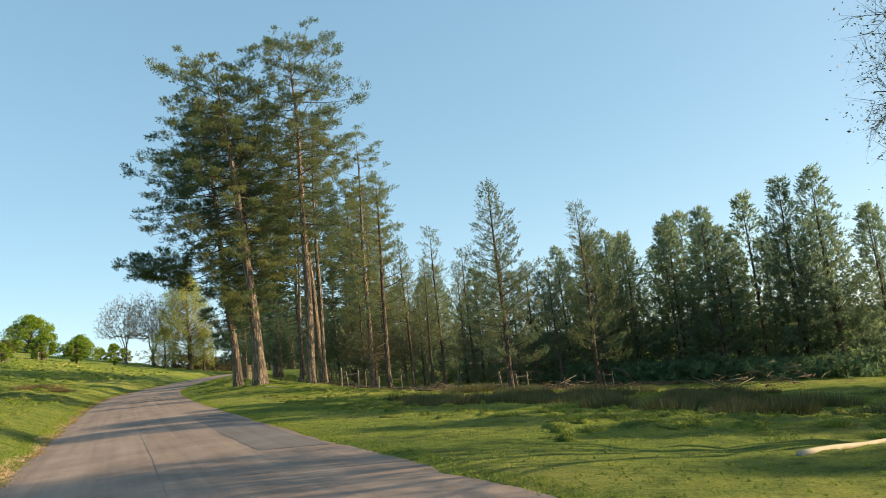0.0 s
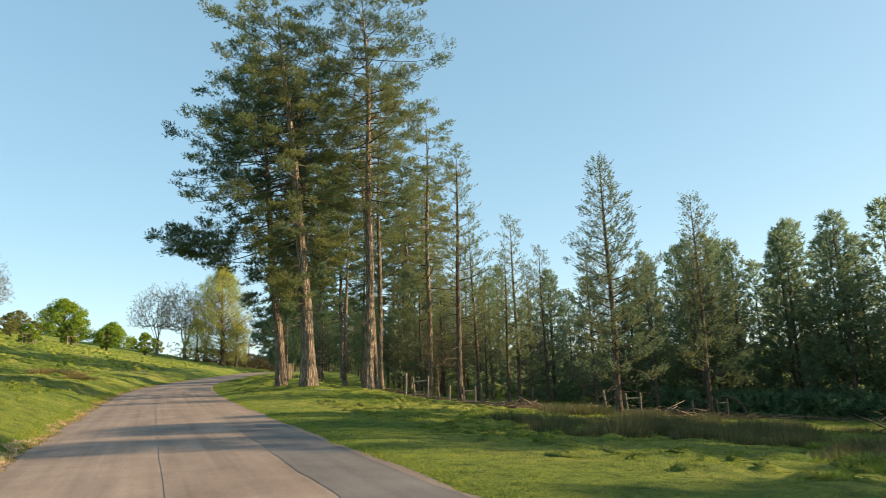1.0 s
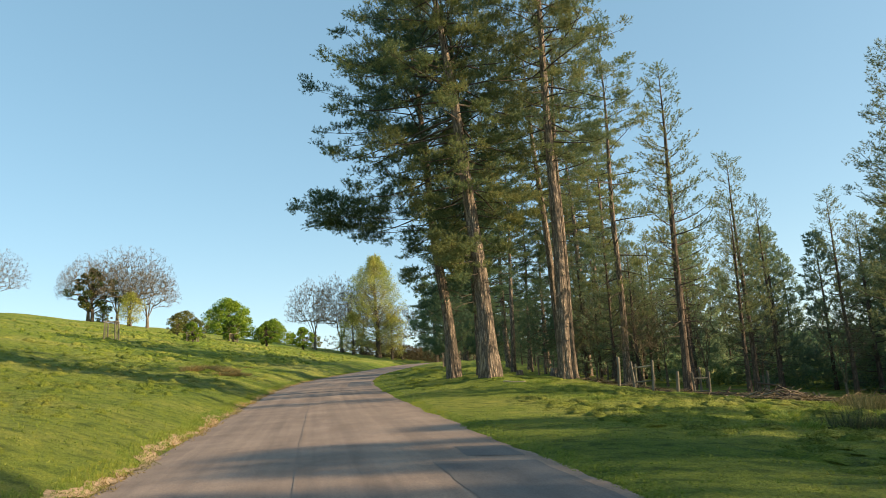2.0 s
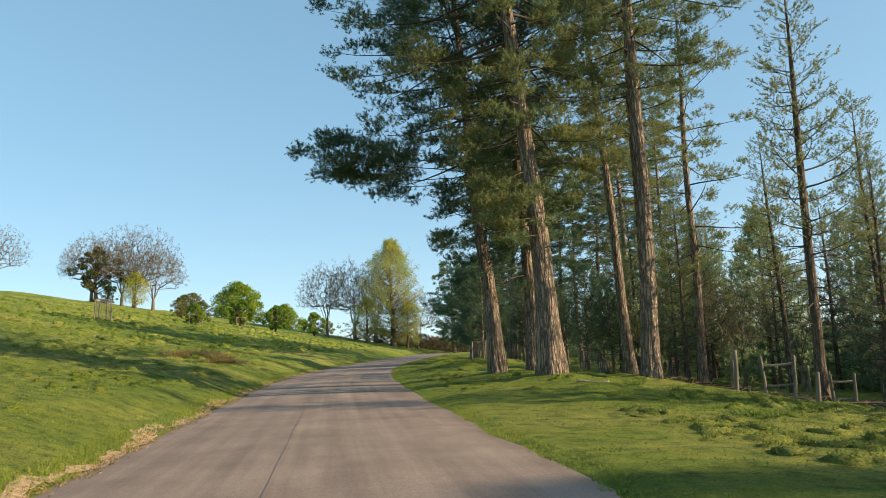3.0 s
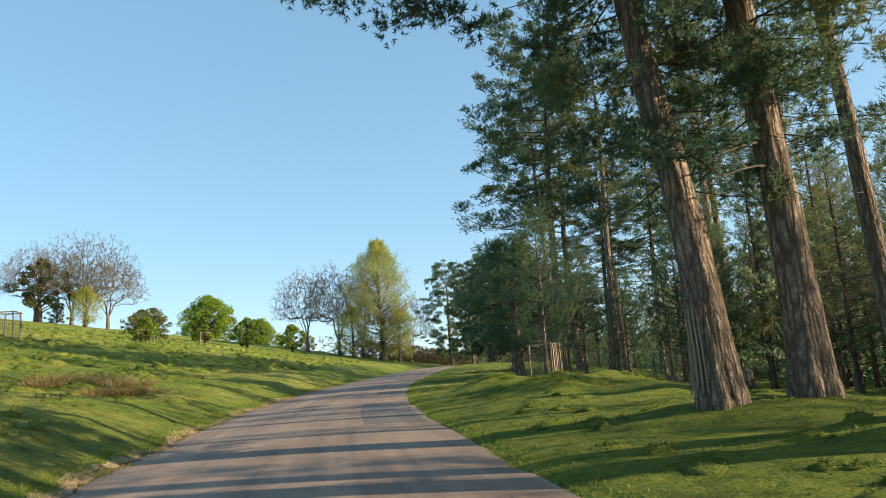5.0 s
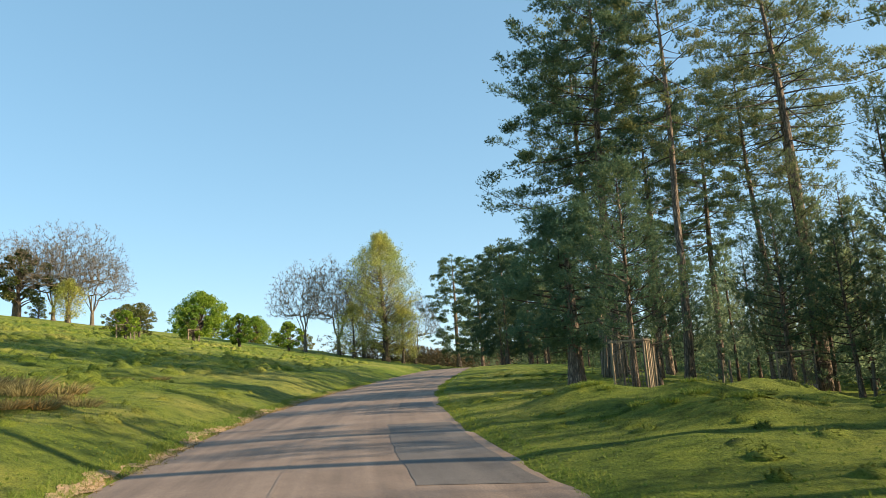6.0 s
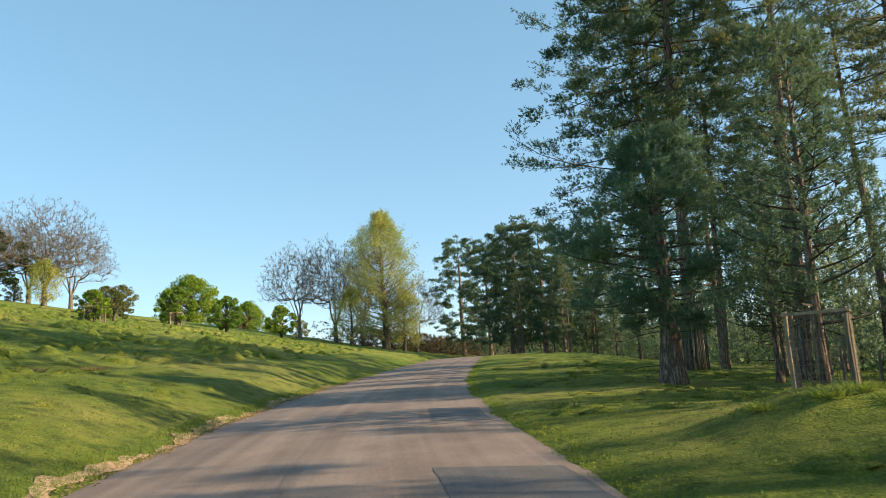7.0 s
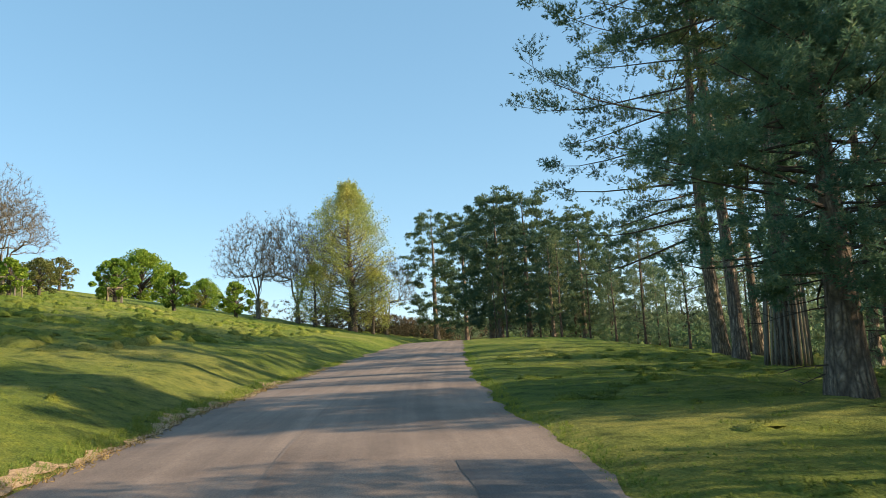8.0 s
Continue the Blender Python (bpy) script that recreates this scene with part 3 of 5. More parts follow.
def domed(seed, h, wide, r, count=1500, fork=0.16, twigs=14, twig=1.1, twig_wide=0.012):
    """A leafless tree grown towards places scattered through a domed crown: each joins the nearest wood below it."""
    rng = np.random.default_rng(seed)
    f = np.array([0, 0, h * fork])
    q = unit(rng.normal(0, 1, (count, 3))) * (rng.uniform(0.2, 1, (count, 1)) ** 0.4)
    q = q[q[:, 2] > -0.28]
    q = q * np.array([wide, wide, h * 0.46]) * (1 + 0.14 * np.sin(3 * np.arctan2(q[:, 1], q[:, 0]) + seed))[:, None] + np.array([0, 0, h * 0.52])
    spine = []
    for i in range(8):
        az, up = i * 2.4 + rng.uniform(-0.3, 0.3), 0.35 + 0.6 * (i % 3) / 2
        end = np.array([math.cos(az) * wide * (1 - up * 0.75) * 0.8, math.sin(az) * wide * (1 - up * 0.75) * 0.8, h * (0.45 + 0.45 * up)])
        t = np.linspace(0.14, 1, 7)[:, None]
        spine.append(f + (end - f) * t + np.array([0, 0, 0.08 * h]) * np.sin(t * 3.1) + rng.normal(0, 0.15, (7, 3)))
    nodes, up_to = [f], [-1]
    for limb in spine:
        for k, p in enumerate(limb):
            up_to.append(0 if k == 0 else len(nodes) - 1)
            nodes.append(p)
    fixed = len(nodes)
    q = q[np.argsort(np.linalg.norm(q - f, axis=1))]
    all_p = np.concatenate([np.array(nodes), q])
    far = np.linalg.norm(all_p - f, axis=1)
    for i in range(fixed, len(all_p)):
        d = np.linalg.norm(all_p[:i] - all_p[i], axis=1) + 0.35 * far[:i] + 100 * (far[:i] > far[i])
        up_to.append(int(np.argmin(d)))
    load = np.ones(len(all_p))
    for i in sorted(range(1, len(all_p)), key=lambda k: -far[k]):
        load[up_to[i]] += load[i]
    trunk, wood = Geo(), Geo()
    z = np.array([-0.2, 0.0, 0.4, 1.0, h * fork * 0.6, h * fork + 0.2])
    trunk.tube(np.stack([0.05 * np.sin(z), 0 * z, z], -1), r * np.array([1.5, 1.4, 1.12, 1.0, 0.95, 0.8]), 10)
    rad = np.clip(r * 0.62 * (load / load[0]) ** 0.43, 0.022 * r + 0.002, r * 0.62)
    for i in range(1, len(all_p)):
        a, b = all_p[up_to[i]], all_p[i]
        mid = (a + b) / 2 + np.array([0, 0, -0.05]) * np.linalg.norm(b - a) + rng.normal(0, 0.04, 3)
        r0 = min(rad[up_to[i]], rad[i] * 1.5)
        wood.tube(np.array([a, mid, b]), np.array([r0, (r0 + rad[i]) / 2, rad[i]]), 3 if rad[i] < 0.08 else 5, cap=False)
    tips = all_p[fixed:]
    n = len(tips)
    way = unit(unit(tips - f)[:, None] * 0.7 + rng.normal(0, 0.55, (n, twigs, 3)))
    end = tips[:, None] + way * twig * rng.uniform(0.4, 1.1, (n, twigs, 1))
    w = unit(np.cross(way, rng.normal(0, 1, (n, twigs, 3)))) * twig_wide
    wood.tris(np.stack([tips[:, None] - w, tips[:, None] + w, end], 2))
    return trunk, wood, end.reshape(-1, 3), rng


def bare_tree(name, m, label, group="", leaf=None, share=0.0, size=0.25, bark=BARK_TWIG, dome=False, **shape):
    trunk, wood, ends, rng = (domed if dome else branching)(**shape)
    ob = root(name, m, label, "tree", group)
    part("trunk", trunk, bark, ob, smooth=True)
    tagged(part("branchwork", wood, bark, ob), kind="stuff")
    if leaf:
        k = int(len(ends) * share)
        g = Geo()
        g.quads(leaves(rng, ends[rng.integers(0, len(ends), k)] + rng.normal(0, 0.25, (k, 3)), size))
        part("crown", g, leaf, ob)
    return ob


def leafy_tree(name, m, label, leaf, seed, h, wide, count, size, base=0.12, lobes=26, group="", category="tree", r=0.3):
    """A full-leaved round tree: limbs, and leaves in uneven lobes with gaps."""
    rng = np.random.default_rng(seed)
    trunk, wood, crown = Geo(), Geo(), Geo()
    z = np.linspace(-0.15, h * 0.75, 7)
    trunk.tube(np.stack([0.1 * np.sin(z), 0.1 * np.cos(z * 0.8) - 0.1, z], -1), r * (1 - 0.75 * np.linspace(0, 1, 7)) + 0.02, 9)
    spots = []
    for i in range(lobes):
        q = (i + 0.5) / lobes
        zc = h * (base + (0.93 - base) * q)
        az = i * 2.4 + rng.uniform(0, 0.8)
        reach = wide * (1 - abs(2 * q - 0.75) ** 2.2 * 0.62) * rng.uniform(0.35, 1.05)
        c = np.array([math.cos(az) * reach, math.sin(az) * reach, zc])
        s = wide * rng.uniform(0.11, 0.27)
        a = np.array([0, 0, zc * 0.6])
        f = np.linspace(0, 1, 5)[:, None]
        wood.tube(a + (c - a) * f + np.array([0, 0, 0.12 * h]) * f * (1 - f), r * 0.35 * (1 - 0.8 * f[:, 0]), 5, cap=False)
        d = unit(rng.normal(0, 1, (count // lobes, 3)))
        spots.append(c + d * s * rng.uniform(0.55, 1.08, (len(d), 1)) * np.array([1, 1, 0.72]))
    p = np.concatenate(spots)
    p[:, 2] = np.maximum(p[:, 2], 0.3)
    crown.quads(leaves(rng, p, size, 0.8))
    ob = root(name, m, label, category, group)
    part("trunk", trunk, BARK_GREY, ob, smooth=True)
    tagged(part("branchwork", wood, BRANCH, ob), kind="stuff")
    part("crown", crown, leaf, ob)
    return ob


def lime_tree(name, m, label, leaf, seed, h, wide, limbs=110, count=13000, size=0.28, group=""):
    """An upright tree with an egg-shaped crown of thin rising boughs, dusted with opening leaves."""
    rng = np.random.default_rng(seed)
    trunk, wood, crown, spots = Geo(), Geo(), Geo(), []
    z = np.linspace(-0.2, h * 0.97, 14)
    lean = lambda v: np.stack([0.15 * np.sin(v * 0.3), 0.15 * np.cos(v * 0.24) - 0.15, v], -1)
    rad = 0.022 * h * (1 - z / h) ** 0.9 + 0.03 + 0.012 * h * np.exp(-np.clip(z, 0, None))
    trunk.tube(lean(z), rad, 10)
    per = count // (limbs * 7)
    for i in range(limbs):
        q = (i + rng.uniform(0, 1)) / limbs
        zc = h * (0.07 + 0.84 * q)
        az = i * 2.39996 + rng.uniform(-0.4, 0.4)
        reach = wide * max(0.06, math.sin(math.pi * (0.2 + 0.77 * q)) ** 0.85 * (1.08 - 0.45 * q)) * rng.uniform(0.65, 1.05)
        d = np.array([math.cos(az), math.sin(az), 0])
        f = np.linspace(0, 1, 5)
        rise = rng.uniform(0.35, 0.75) * (0.55 if q < 0.15 else 1)
        p = lean(np.array([zc]))[0] + reach * (d * f[:, None] + np.array([0, 0, rise]) * (f ** 1.3)[:, None])
        wood.tube(p, (0.012 * reach + 0.015) * (1 - 0.85 * f), 4, cap=False)
        for t in rng.uniform(0.3, 1.0, 7) ** 0.8:
            b0 = np.array([np.interp(t, f, p[:, k]) for k in range(3)])
            w = unit(d * 0.5 + rng.normal(0, 0.55, 3) + np.array([0, 0, 0.35]))
            ln = 0.32 * reach * (1.2 - t) + 0.5
            side = unit(np.cross(w, rng.normal(0, 1, 3))) * 0.02
            wood.tris(np.array([b0 - side, b0 + side, b0 + w * ln]))
            spots.append(b0 + w * ln * rng.uniform(0.1, 1.1, (per, 1)) + rng.normal(0, 0.32, (per, 3)))
    crown.quads(leaves(rng, np.concatenate(spots), size, 0.5))
    ob = root(name, m, label, "tree", group)
    part("trunk", trunk, BARK_GREY, ob, smooth=True)
    tagged(part("branchwork", wood, TWIG, ob), kind="stuff")
    part("crown", crown, leaf, ob)
    return ob


# ---- small things ----
def tussock(name, m, label, mat, seed, count=260, tall=0.55, wide=0.4, category="grass tussock", group="", thick=0.011):
    rng = np.random.default_rng(seed)
    a, q = rng.uniform(0, 6.28, count), np.sqrt(rng.uniform(0, 1, count)) * wide
    p = np.stack([np.cos(a) * q, np.sin(a) * q, np.full(count, -0.03)], -1)
    d = unit(np.stack([np.cos(a) * q * 0.9, np.sin(a) * q * 0.9, np.full(count, 0.55)], -1) + rng.normal(0, 0.16, (count, 3)))
    ln = tall * rng.uniform(0.5, 1.15, (count, 1))
    w = unit(np.cross(d, rng.normal(0, 1, (count, 3)))) * thick
    mid = p + d * ln * 0.6
    tip = p + d * ln + np.stack([np.cos(a), np.sin(a), -0.6 * np.ones(count)], -1) * ln * 0.16
    g = Geo()
    g.tris(np.stack([p - w, p + w, mid + w * 0.7], 1))
    g.tris(np.stack([mid - w * 0.7, mid + w * 0.7, tip], 1))
    g.tris(np.stack([p - w, mid + w * 0.7, mid - w * 0.7], 1))
    ob = new(name, g.mesh(name, mat))
    ob.matrix_basis = m
    return tagged(ob, label, category, group)


def rush_clump(name, m, label, mat, seed, count, tall, wide, category, group):
    """A clump of fine upright rush stems."""
    rng = np.random.default_rng(seed)
    a, q = rng.uniform(0, 6.28, count), np.sqrt(rng.uniform(0, 1, count)) * wide
    p = np.stack([np.cos(a) * q, np.sin(a) * q, np.full(count, -0.03)], -1)
    d = unit(np.stack([np.cos(a) * q * 0.7, np.sin(a) * q * 0.7, np.full(count, 1.0)], -1) + rng.normal(0, 0.17, (count, 3)))
    w = unit(np.cross(d, rng.normal(0, 1, (count, 3)))) * 0.011
    g = Geo()
    g.tris(np.stack([p - w, p + w, p + d * tall * (1.1 - 0.5 * (q / wide)[:, None]) * rng.uniform(0.55, 1.1, (count, 1))], 1))
    ob = new(name, g.mesh(name, mat))
    ob.matrix_basis = m
    return tagged(ob, label, category, group)


def post_geo(h, r, rng):
    g = Geo()
    z = np.array([-0.2, 0, h * 0.35, h * 0.7, h - 0.03, h])
    g.tube(np.stack([0.012 * np.sin(z * 5), 0.012 * np.cos(z * 4), z], -1), r * np.array([1.05, 1.03, 1, 0.97, 0.95, 0.7]), 9,
           1 + 0.06 * rng.normal(0, 1, (6, 9)))
    return g


def bar_between(a, b, r, sides=7):
    g = Geo()
    f = np.linspace(0, 1, 6)[:, None]
    a, b = np.array(a, float), np.array(b, float)
    p = a + (b - a) * f + np.array([0, 0, -0.02]) * np.sin(f * 3.1)
    g.tube(p, r * (1 - 0.15 * f[:, 0]), sides)
    return g


def fence_post(m, h=1.25, r=0.06, label="weathered round wooden fence post in grass", group="", seed=1):
    ob = new("fence_post", post_geo(h, r, np.random.default_rng(seed)).mesh("fence_post", POST, True))
    ob.matrix_basis = m
    return tagged(ob, label, "fence post", group)


def stake_frame(m, seed, label, w=0.9):
    """Two short posts with two rails, a stake frame beside a young tree."""
    rng = np.random.default_rng(seed)
    ob = root("stake_frame", m, label, "tree stake", "stake frames beside young pines")
    for x in (0, w):
        p = part("post", post_geo(1.05, 0.05, rng), POST, ob, smooth=True)
        p.matrix_basis = pose(x, 0, 0, rng.uniform(-4, 4), rng.uniform(-4, 4), 0)
    for z in (0.25, 0.8):
        part("rail", bar_between((-0.08, 0.055, z), (w + 0.08, 0.055, z + rng.uniform(-0.05, 0.05)), 0.035), PALE if z > 0.5 else POST, ob, smooth=True)
    return ob


def tree_guard(m, size=0.95, h=1.65, label="", group="tree guards in the park", wires=True, palings=False, seed=3, stout=1.0):
    rng = np.random.default_rng(seed)
    ob = root("tree_guard", m, label, "tree guard", group)
    s = size / 2
    corners = [(-s, -s), (s, -s), (s, s), (-s, s)]
    for k, (x, y) in enumerate(corners):
        p = part("post", post_geo(h, 0.036 * stout, rng), PALE if k == 0 else POST, ob, smooth=True)
        p.matrix_basis = pose(x, y, 0, rng.uniform(-2, 2), rng.uniform(-2, 2), 0)
    for i in range(4):
        (x0, y0), (x1, y1) = corners[i], corners[(i + 1) % 4]
        d = np.array([x1 - x0, y1 - y0]) / size
        for z in (h - 0.06,):
            g = Geo()
            ang = math.atan2(d[1], d[0])
            turn = np.array([[math.cos(ang), -math.sin(ang), 0], [math.sin(ang), math.cos(ang), 0], [0, 0, 1]])
            g.box(((x0 + x1) / 2 + d[1] * 0.06, (y0 + y1) / 2 - d[0] * 0.06, z), (size / 2 + 0.05, 0.014 * stout, 0.028 * stout), turn)
            part("rail", g, PALE if i == 0 and z > 1 else POST, ob)
        if wires:
            g = Geo()
            for k in range(1, 9):
                f = k / 9
                x, y = x0 + (x1 - x0) * f, y0 + (y1 - y0) * f
                g.tube(np.array([(x, y, 0.02), (x, y, h - 0.05)]), np.array([0.006, 0.006]), 3)
            for z in np.arange(0.12, h - 0.05, 0.15):
                g.tube(np.array([(x0, y0, z), (x1, y1, z)]), np.array([0.004, 0.004]), 3)
            part("wire_mesh", g, MESHWIRE, ob)
        if palings and i == 1:
            for k in range(1, 6):
                f = k / 6 + rng.uniform(-0.04, 0.04)
                g = Geo()
                g.box((x0 + 0.04, y0 + (y1 - y0) * f, h * 0.49), (0.014, 0.035, h * rng.uniform(0.44, 0.52)))
                part("paling", g, PALE if k % 2 else POST, ob)
    return ob


def log_thing(name, a, b, r, mat, label, category="log", seed=2, stubs=3, group=""):
    rng = np.random.default_rng(seed)
    a, b = np.array(a, float), np.array(b, float)
    f = np.linspace(0, 1, 9)
    p = (b - a) * f[:, None] + np.stack([0.03 * np.sin(f * 7 + seed), 0.02 * np.cos(f * 5), 0.01 * np.sin(f * 9)], -1)
    g = Geo()
    g.tube(p, r * (1 - 0.45 * f), 9, 1 + 0.07 * rng.normal(0, 1, (9, 9)))
    for t in rng.uniform(0.2, 0.95, stubs):
        c = (b - a) * t
        d = unit(rng.normal(0, 1, 3) + np.array([0, 0, 0.8]))
        g.tube(np.array([c, c + d * r * 2.0, c + d * r * 3.2]), np.array([0.35, 0.28, 0.12]) * r, 5)
    ob = new(name, g.mesh(name, mat, True))
    ob.location = a
    return tagged(ob, label, category, group)


def brash(m, seed, label, count=60, wide=1.6, tall=0.45):
    """A low heap of cut branches: the thick ones lie singly, the twigs between them are joined."""
    rng = np.random.default_rng(seed)
    ob = root("brushwood_pile", m, label, "brushwood", "brushwood heaps at the wood edge")
    rest = Geo()
    for i in range(count):
        c = np.array([rng.normal(0, wide * 0.4), rng.normal(0, wide * 0.25), abs(rng.normal(0, tall * 0.35))])
        az = rng.uniform(0, 6.28)
        d = np.array([math.cos(az), 0.6 * math.sin(az), rng.uniform(-0.15, 0.4)])
        ln = rng.uniform(0.4, 1.5) * (1 if i > 14 else 1.6)
        g = rest if i > 14 else Geo()
        g.tube(np.array([c - d * ln / 2, c + np.array([0, 0, 0.05]), c + d * ln / 2]), np.array([0.025, 0.02, 0.006]) * (rng.uniform(0.4, 0.9) if i > 14 else rng.uniform(1.2, 2.2)), 5)
        if i <= 14:
            part("branch", g, BRANCH if i % 3 else POST, ob, smooth=True)
    tagged(part("brushwood", rest, LITTER, ob), kind="stuff")
    return ob


# ---- build: land ----
build_ground()
build_road()

# ---- the old pines by the road ----
OLD = "old pines beside the road"
heroes = [
    # x, y, seed, height, radius, bend, crown base, reach, limbs, needles, lopsidedness, own limbs, label
    (-13.04, 50.2, 11, 22.4, 0.36, ((0, 0, 0), (5.5, -0.15, 0), (9.7, -0.5, -0.1), (16, -1.15, -0.2), (25.5, -2.0, -0.5)), 8.0, 5.2, 98, NEEDLE_OLIVE, (-0.3, 0.4),
     [(7.4, (0.2, 2.6, -0.2)), (8.0, (-0.2, 2.9, -0.12)), (8.6, (0.5, 2.8, -0.1)), (6.4, (2.5, 1.7, -0.3)), (5.6, (2.9, 1.5, -0.4)), (7.6, (2.2, 2.2, -0.2)), (7.0, (3.0, 1.4, -0.3)), (5.0, (3.4, 1.3, -0.15)), (5.5, (3.9, 1.5, -0.15)), (6.0, (3.2, 1.7, -0.15)), (6.5, (3.6, 1.9, -0.15)), (7.5, (3.3, 2.1, -0.15)), (8.0, (3.7, 2.3, -0.15)), (4.5, (3.7, 1.1, -0.2)), (8.5, (3.1, 2.5, -0.15)), (6.2, (2.9, 1.7, -0.15)), (5.8, (4.1, 1.2, -0.1)), (5.2, (1.6, 1.6, -0.2)), (5.8, (0.6, 1.7, -0.2)), (6.4, (1.2, 1.9, -0.2)), (7.0, (1.9, 2.0, -0.2)), (6.0, (2.3, 1.8, -0.2)), (6.8, (0.1, 2.0, -0.2)), (7.8, (0.9, 2.3, -0.2)), (4.6, (4.3, 1.7, -0.1)), (5.2, (4.2, 2.0, -0.1)), (5.8, (4.35, 2.2, -0.1))], "tall old pine leaning slightly, bark stripped at its foot"),
    (-15.6, 54.0, 12, 20.2, 0.285, ((0, 0, 0), (3, -0.12, 0), (7, -0.55, 0), (22.5, -1.6, 0.2)), 7.0, 5.0, 92, NEEDLE, (-0.16, -0.05),
     [(8.1, (3.33, 7.1, 0.1)), (7.9, (3.22, 6.3, 0.15)), (8.4, (3.45, 6.0, 0.2)), (7.7, (3.3, 5.4, 0.05))] + [(3.5 + 0.27 * k, (k * 2.4, 1.3 + 0.3 * (k % 4), -0.25)) for k in range(15)],
     "old dark pine with a long low limb over the road"),
    (-14.1, 54.4, 13, 21.5, 0.29, ((0, 0, 0), (2, -0.05, 0), (5.5, -0.23, 0), (23.5, -0.9, 0.3)), 5.0, 4.4, 84, NEEDLE, (-0.1, 0.0), [(4.4 + 0.42 * k, (k * 2.4, 1.4 + 0.35 * (k % 4), -0.2)) for k in range(13)], "thick old pine with deeply furrowed grey bark"),
    (-9.8, 51.3, 14, 24.8, 0.285, ((0, 0, 0), (12, 0.2, 0), (19.4, 0.2, 0), (27, -0.1, 0)), 10.0, 4.0, 96, NEEDLE_OLIVE, (0.15, 0.0), None, "tallest old pine with a straight pinkish trunk"),
    (-9.85, 57.0, 15, 21.0, 0.165, ((0, 0, 0), (10, -0.03, 0), (22.5, 0.4, 0)), 10.0, 2.8, 56, NEEDLE_OLIVE, (0.1, 0.0), None, "slender old pine with a straight pinkish trunk"),
    (-10.7, 61.0, 16, 21.0, 0.25, ((0, 0, 0), (4.3, -0.2, 0), (11.5, -0.6, 0), (21, -1.0, 0)), 10.0, 2.9, 46, NEEDLE_OLIVE, (0.0, 0.0), None, "old pine with a dark shaded trunk"),
    (-7.3, 65.5, 17, 23.0, 0.22, ((0, 0, 0), (10, 0.1, 0), (24, 0.4, 0)), 4.5, 3.0, 46, NEEDLE_OLIVE, (0.1, 0.0), None, "slim pine with olive brown needles"),
]
PROFILE = {11: ((8.0, 2.2), (9.5, 3.2), (11, 4.4), (14, 4.9), (18, 4.3), (20.5, 3.2), (22.4, 1.6)), 12: ((7.0, 2.0), (8.5, 2.8), (9.8, 3.4), (11, 4.7), (15, 4.6), (18, 3.4), (20.2, 1.5)),
           14: ((10, 1.5), (12, 2.5), (15, 3.1), (19, 4.1), (23, 3.2), (24.8, 1.5)), 13: ((5.0, 1.0), (7, 1.6), (10, 2.8), (14, 4.4), (19, 4.2), (22, 2.0))}
for x, y, seed, h, r, bend, base, wide, limbs, leaf, lean, low, label in heroes:
    ob = pine("old_pine", stand(x, y), label, OLD, leaf, seed=seed, h=h, r=r, bend=bend, base=base, wide=wide, limbs=limbs, lean=lean, low_limb=low, profile=PROFILE.get(seed), per=14 if seed < 14 else 10, needle=0.12, blade=0.025 if seed < 14 else 0.03, spread=0.85, dense=1.2, inner=0.16, shoot=0.18, tuft=1.2, sides=30, dead=8, split=True)
    if seed in (11, 12):
        strip_rng = np.random.default_rng(seed)
        for k in range(16):
            a = -math.pi / 2 + (k - 8) * 0.23 + strip_rng.uniform(-0.06, 0.06)
            z0, z1 = strip_rng.uniform(0.05, 0.3), strip_rng.uniform(0.9, 1.7)
            g = Geo()
            z = np.linspace(z0, z1, 6)
            out = r * 1.06 + r * 0.45 * np.exp(-z / (0.9 * r + 0.15)) * 1.02
            g.tube(np.stack([out * math.cos(a) - 0.04 * z, out * math.sin(a), z], -1), strip_rng.uniform(0.012, 0.024) * np.array([0.4, 1, 1, 0.9, 0.8, 0.3]), 5)
            part("bark_strip", g, PALE if strip_rng.uniform() < 0.5 else BARK_YOUNG, ob)

# ---- the second stand of pines ----
SECOND = "tall pines of the second stand"
tall_a = pine("tall_pine", stand(-21.2, 89.8), "tall pine with a bare trunk and dark layered crown", SECOND, NEEDLE, seed=31, h=24.0, r=0.28, bend=((0, 0, 0), (9, 0.3, 0), (14, 0.5, 0), (24, 0.9, 0)), base=9.8, wide=4.5, limbs=84, sides=20, lean=(-0.22, 0), dead=16, dense=1.5, per=9, needle=0.13, blade=0.048, shoot=0.2, tuft=1.2, inner=0.22, spread=0.85)
tall_b = pine("tall_pine", stand(-17.8, 86.7), "tall pine with a bare pinkish trunk and thin crown", SECOND, NEEDLE_OLIVE, seed=32, h=22.0, r=0.22, bend=((0, 0, 0), (5.5, 0.35, -0.1), (22, 0.8, 0)), base=10.5, wide=3.2, limbs=46, dense=0.85, sides=18, dead=18, per=9, needle=0.13, blade=0.042, shoot=0.2, inner=0.2, spread=0.85)
tall_c = pine("tall_pine", stand(-20.8, 103.0), "tall dark pine with low sweeping boughs", SECOND, NEEDLE, seed=33, h=22.0, r=0.32, bend=((0, 0, 0), (5, -0.2, 0), (10.5, -0.35, 0), (22, 0.3, 0)), base=5.0, wide=7.0, limbs=58, sides=18, lean=(-0.4, -0.1), dead=20, dense=1.0, per=9, needle=0.13, blade=0.04, shoot=0.2, inner=0.25, spread=0.85)
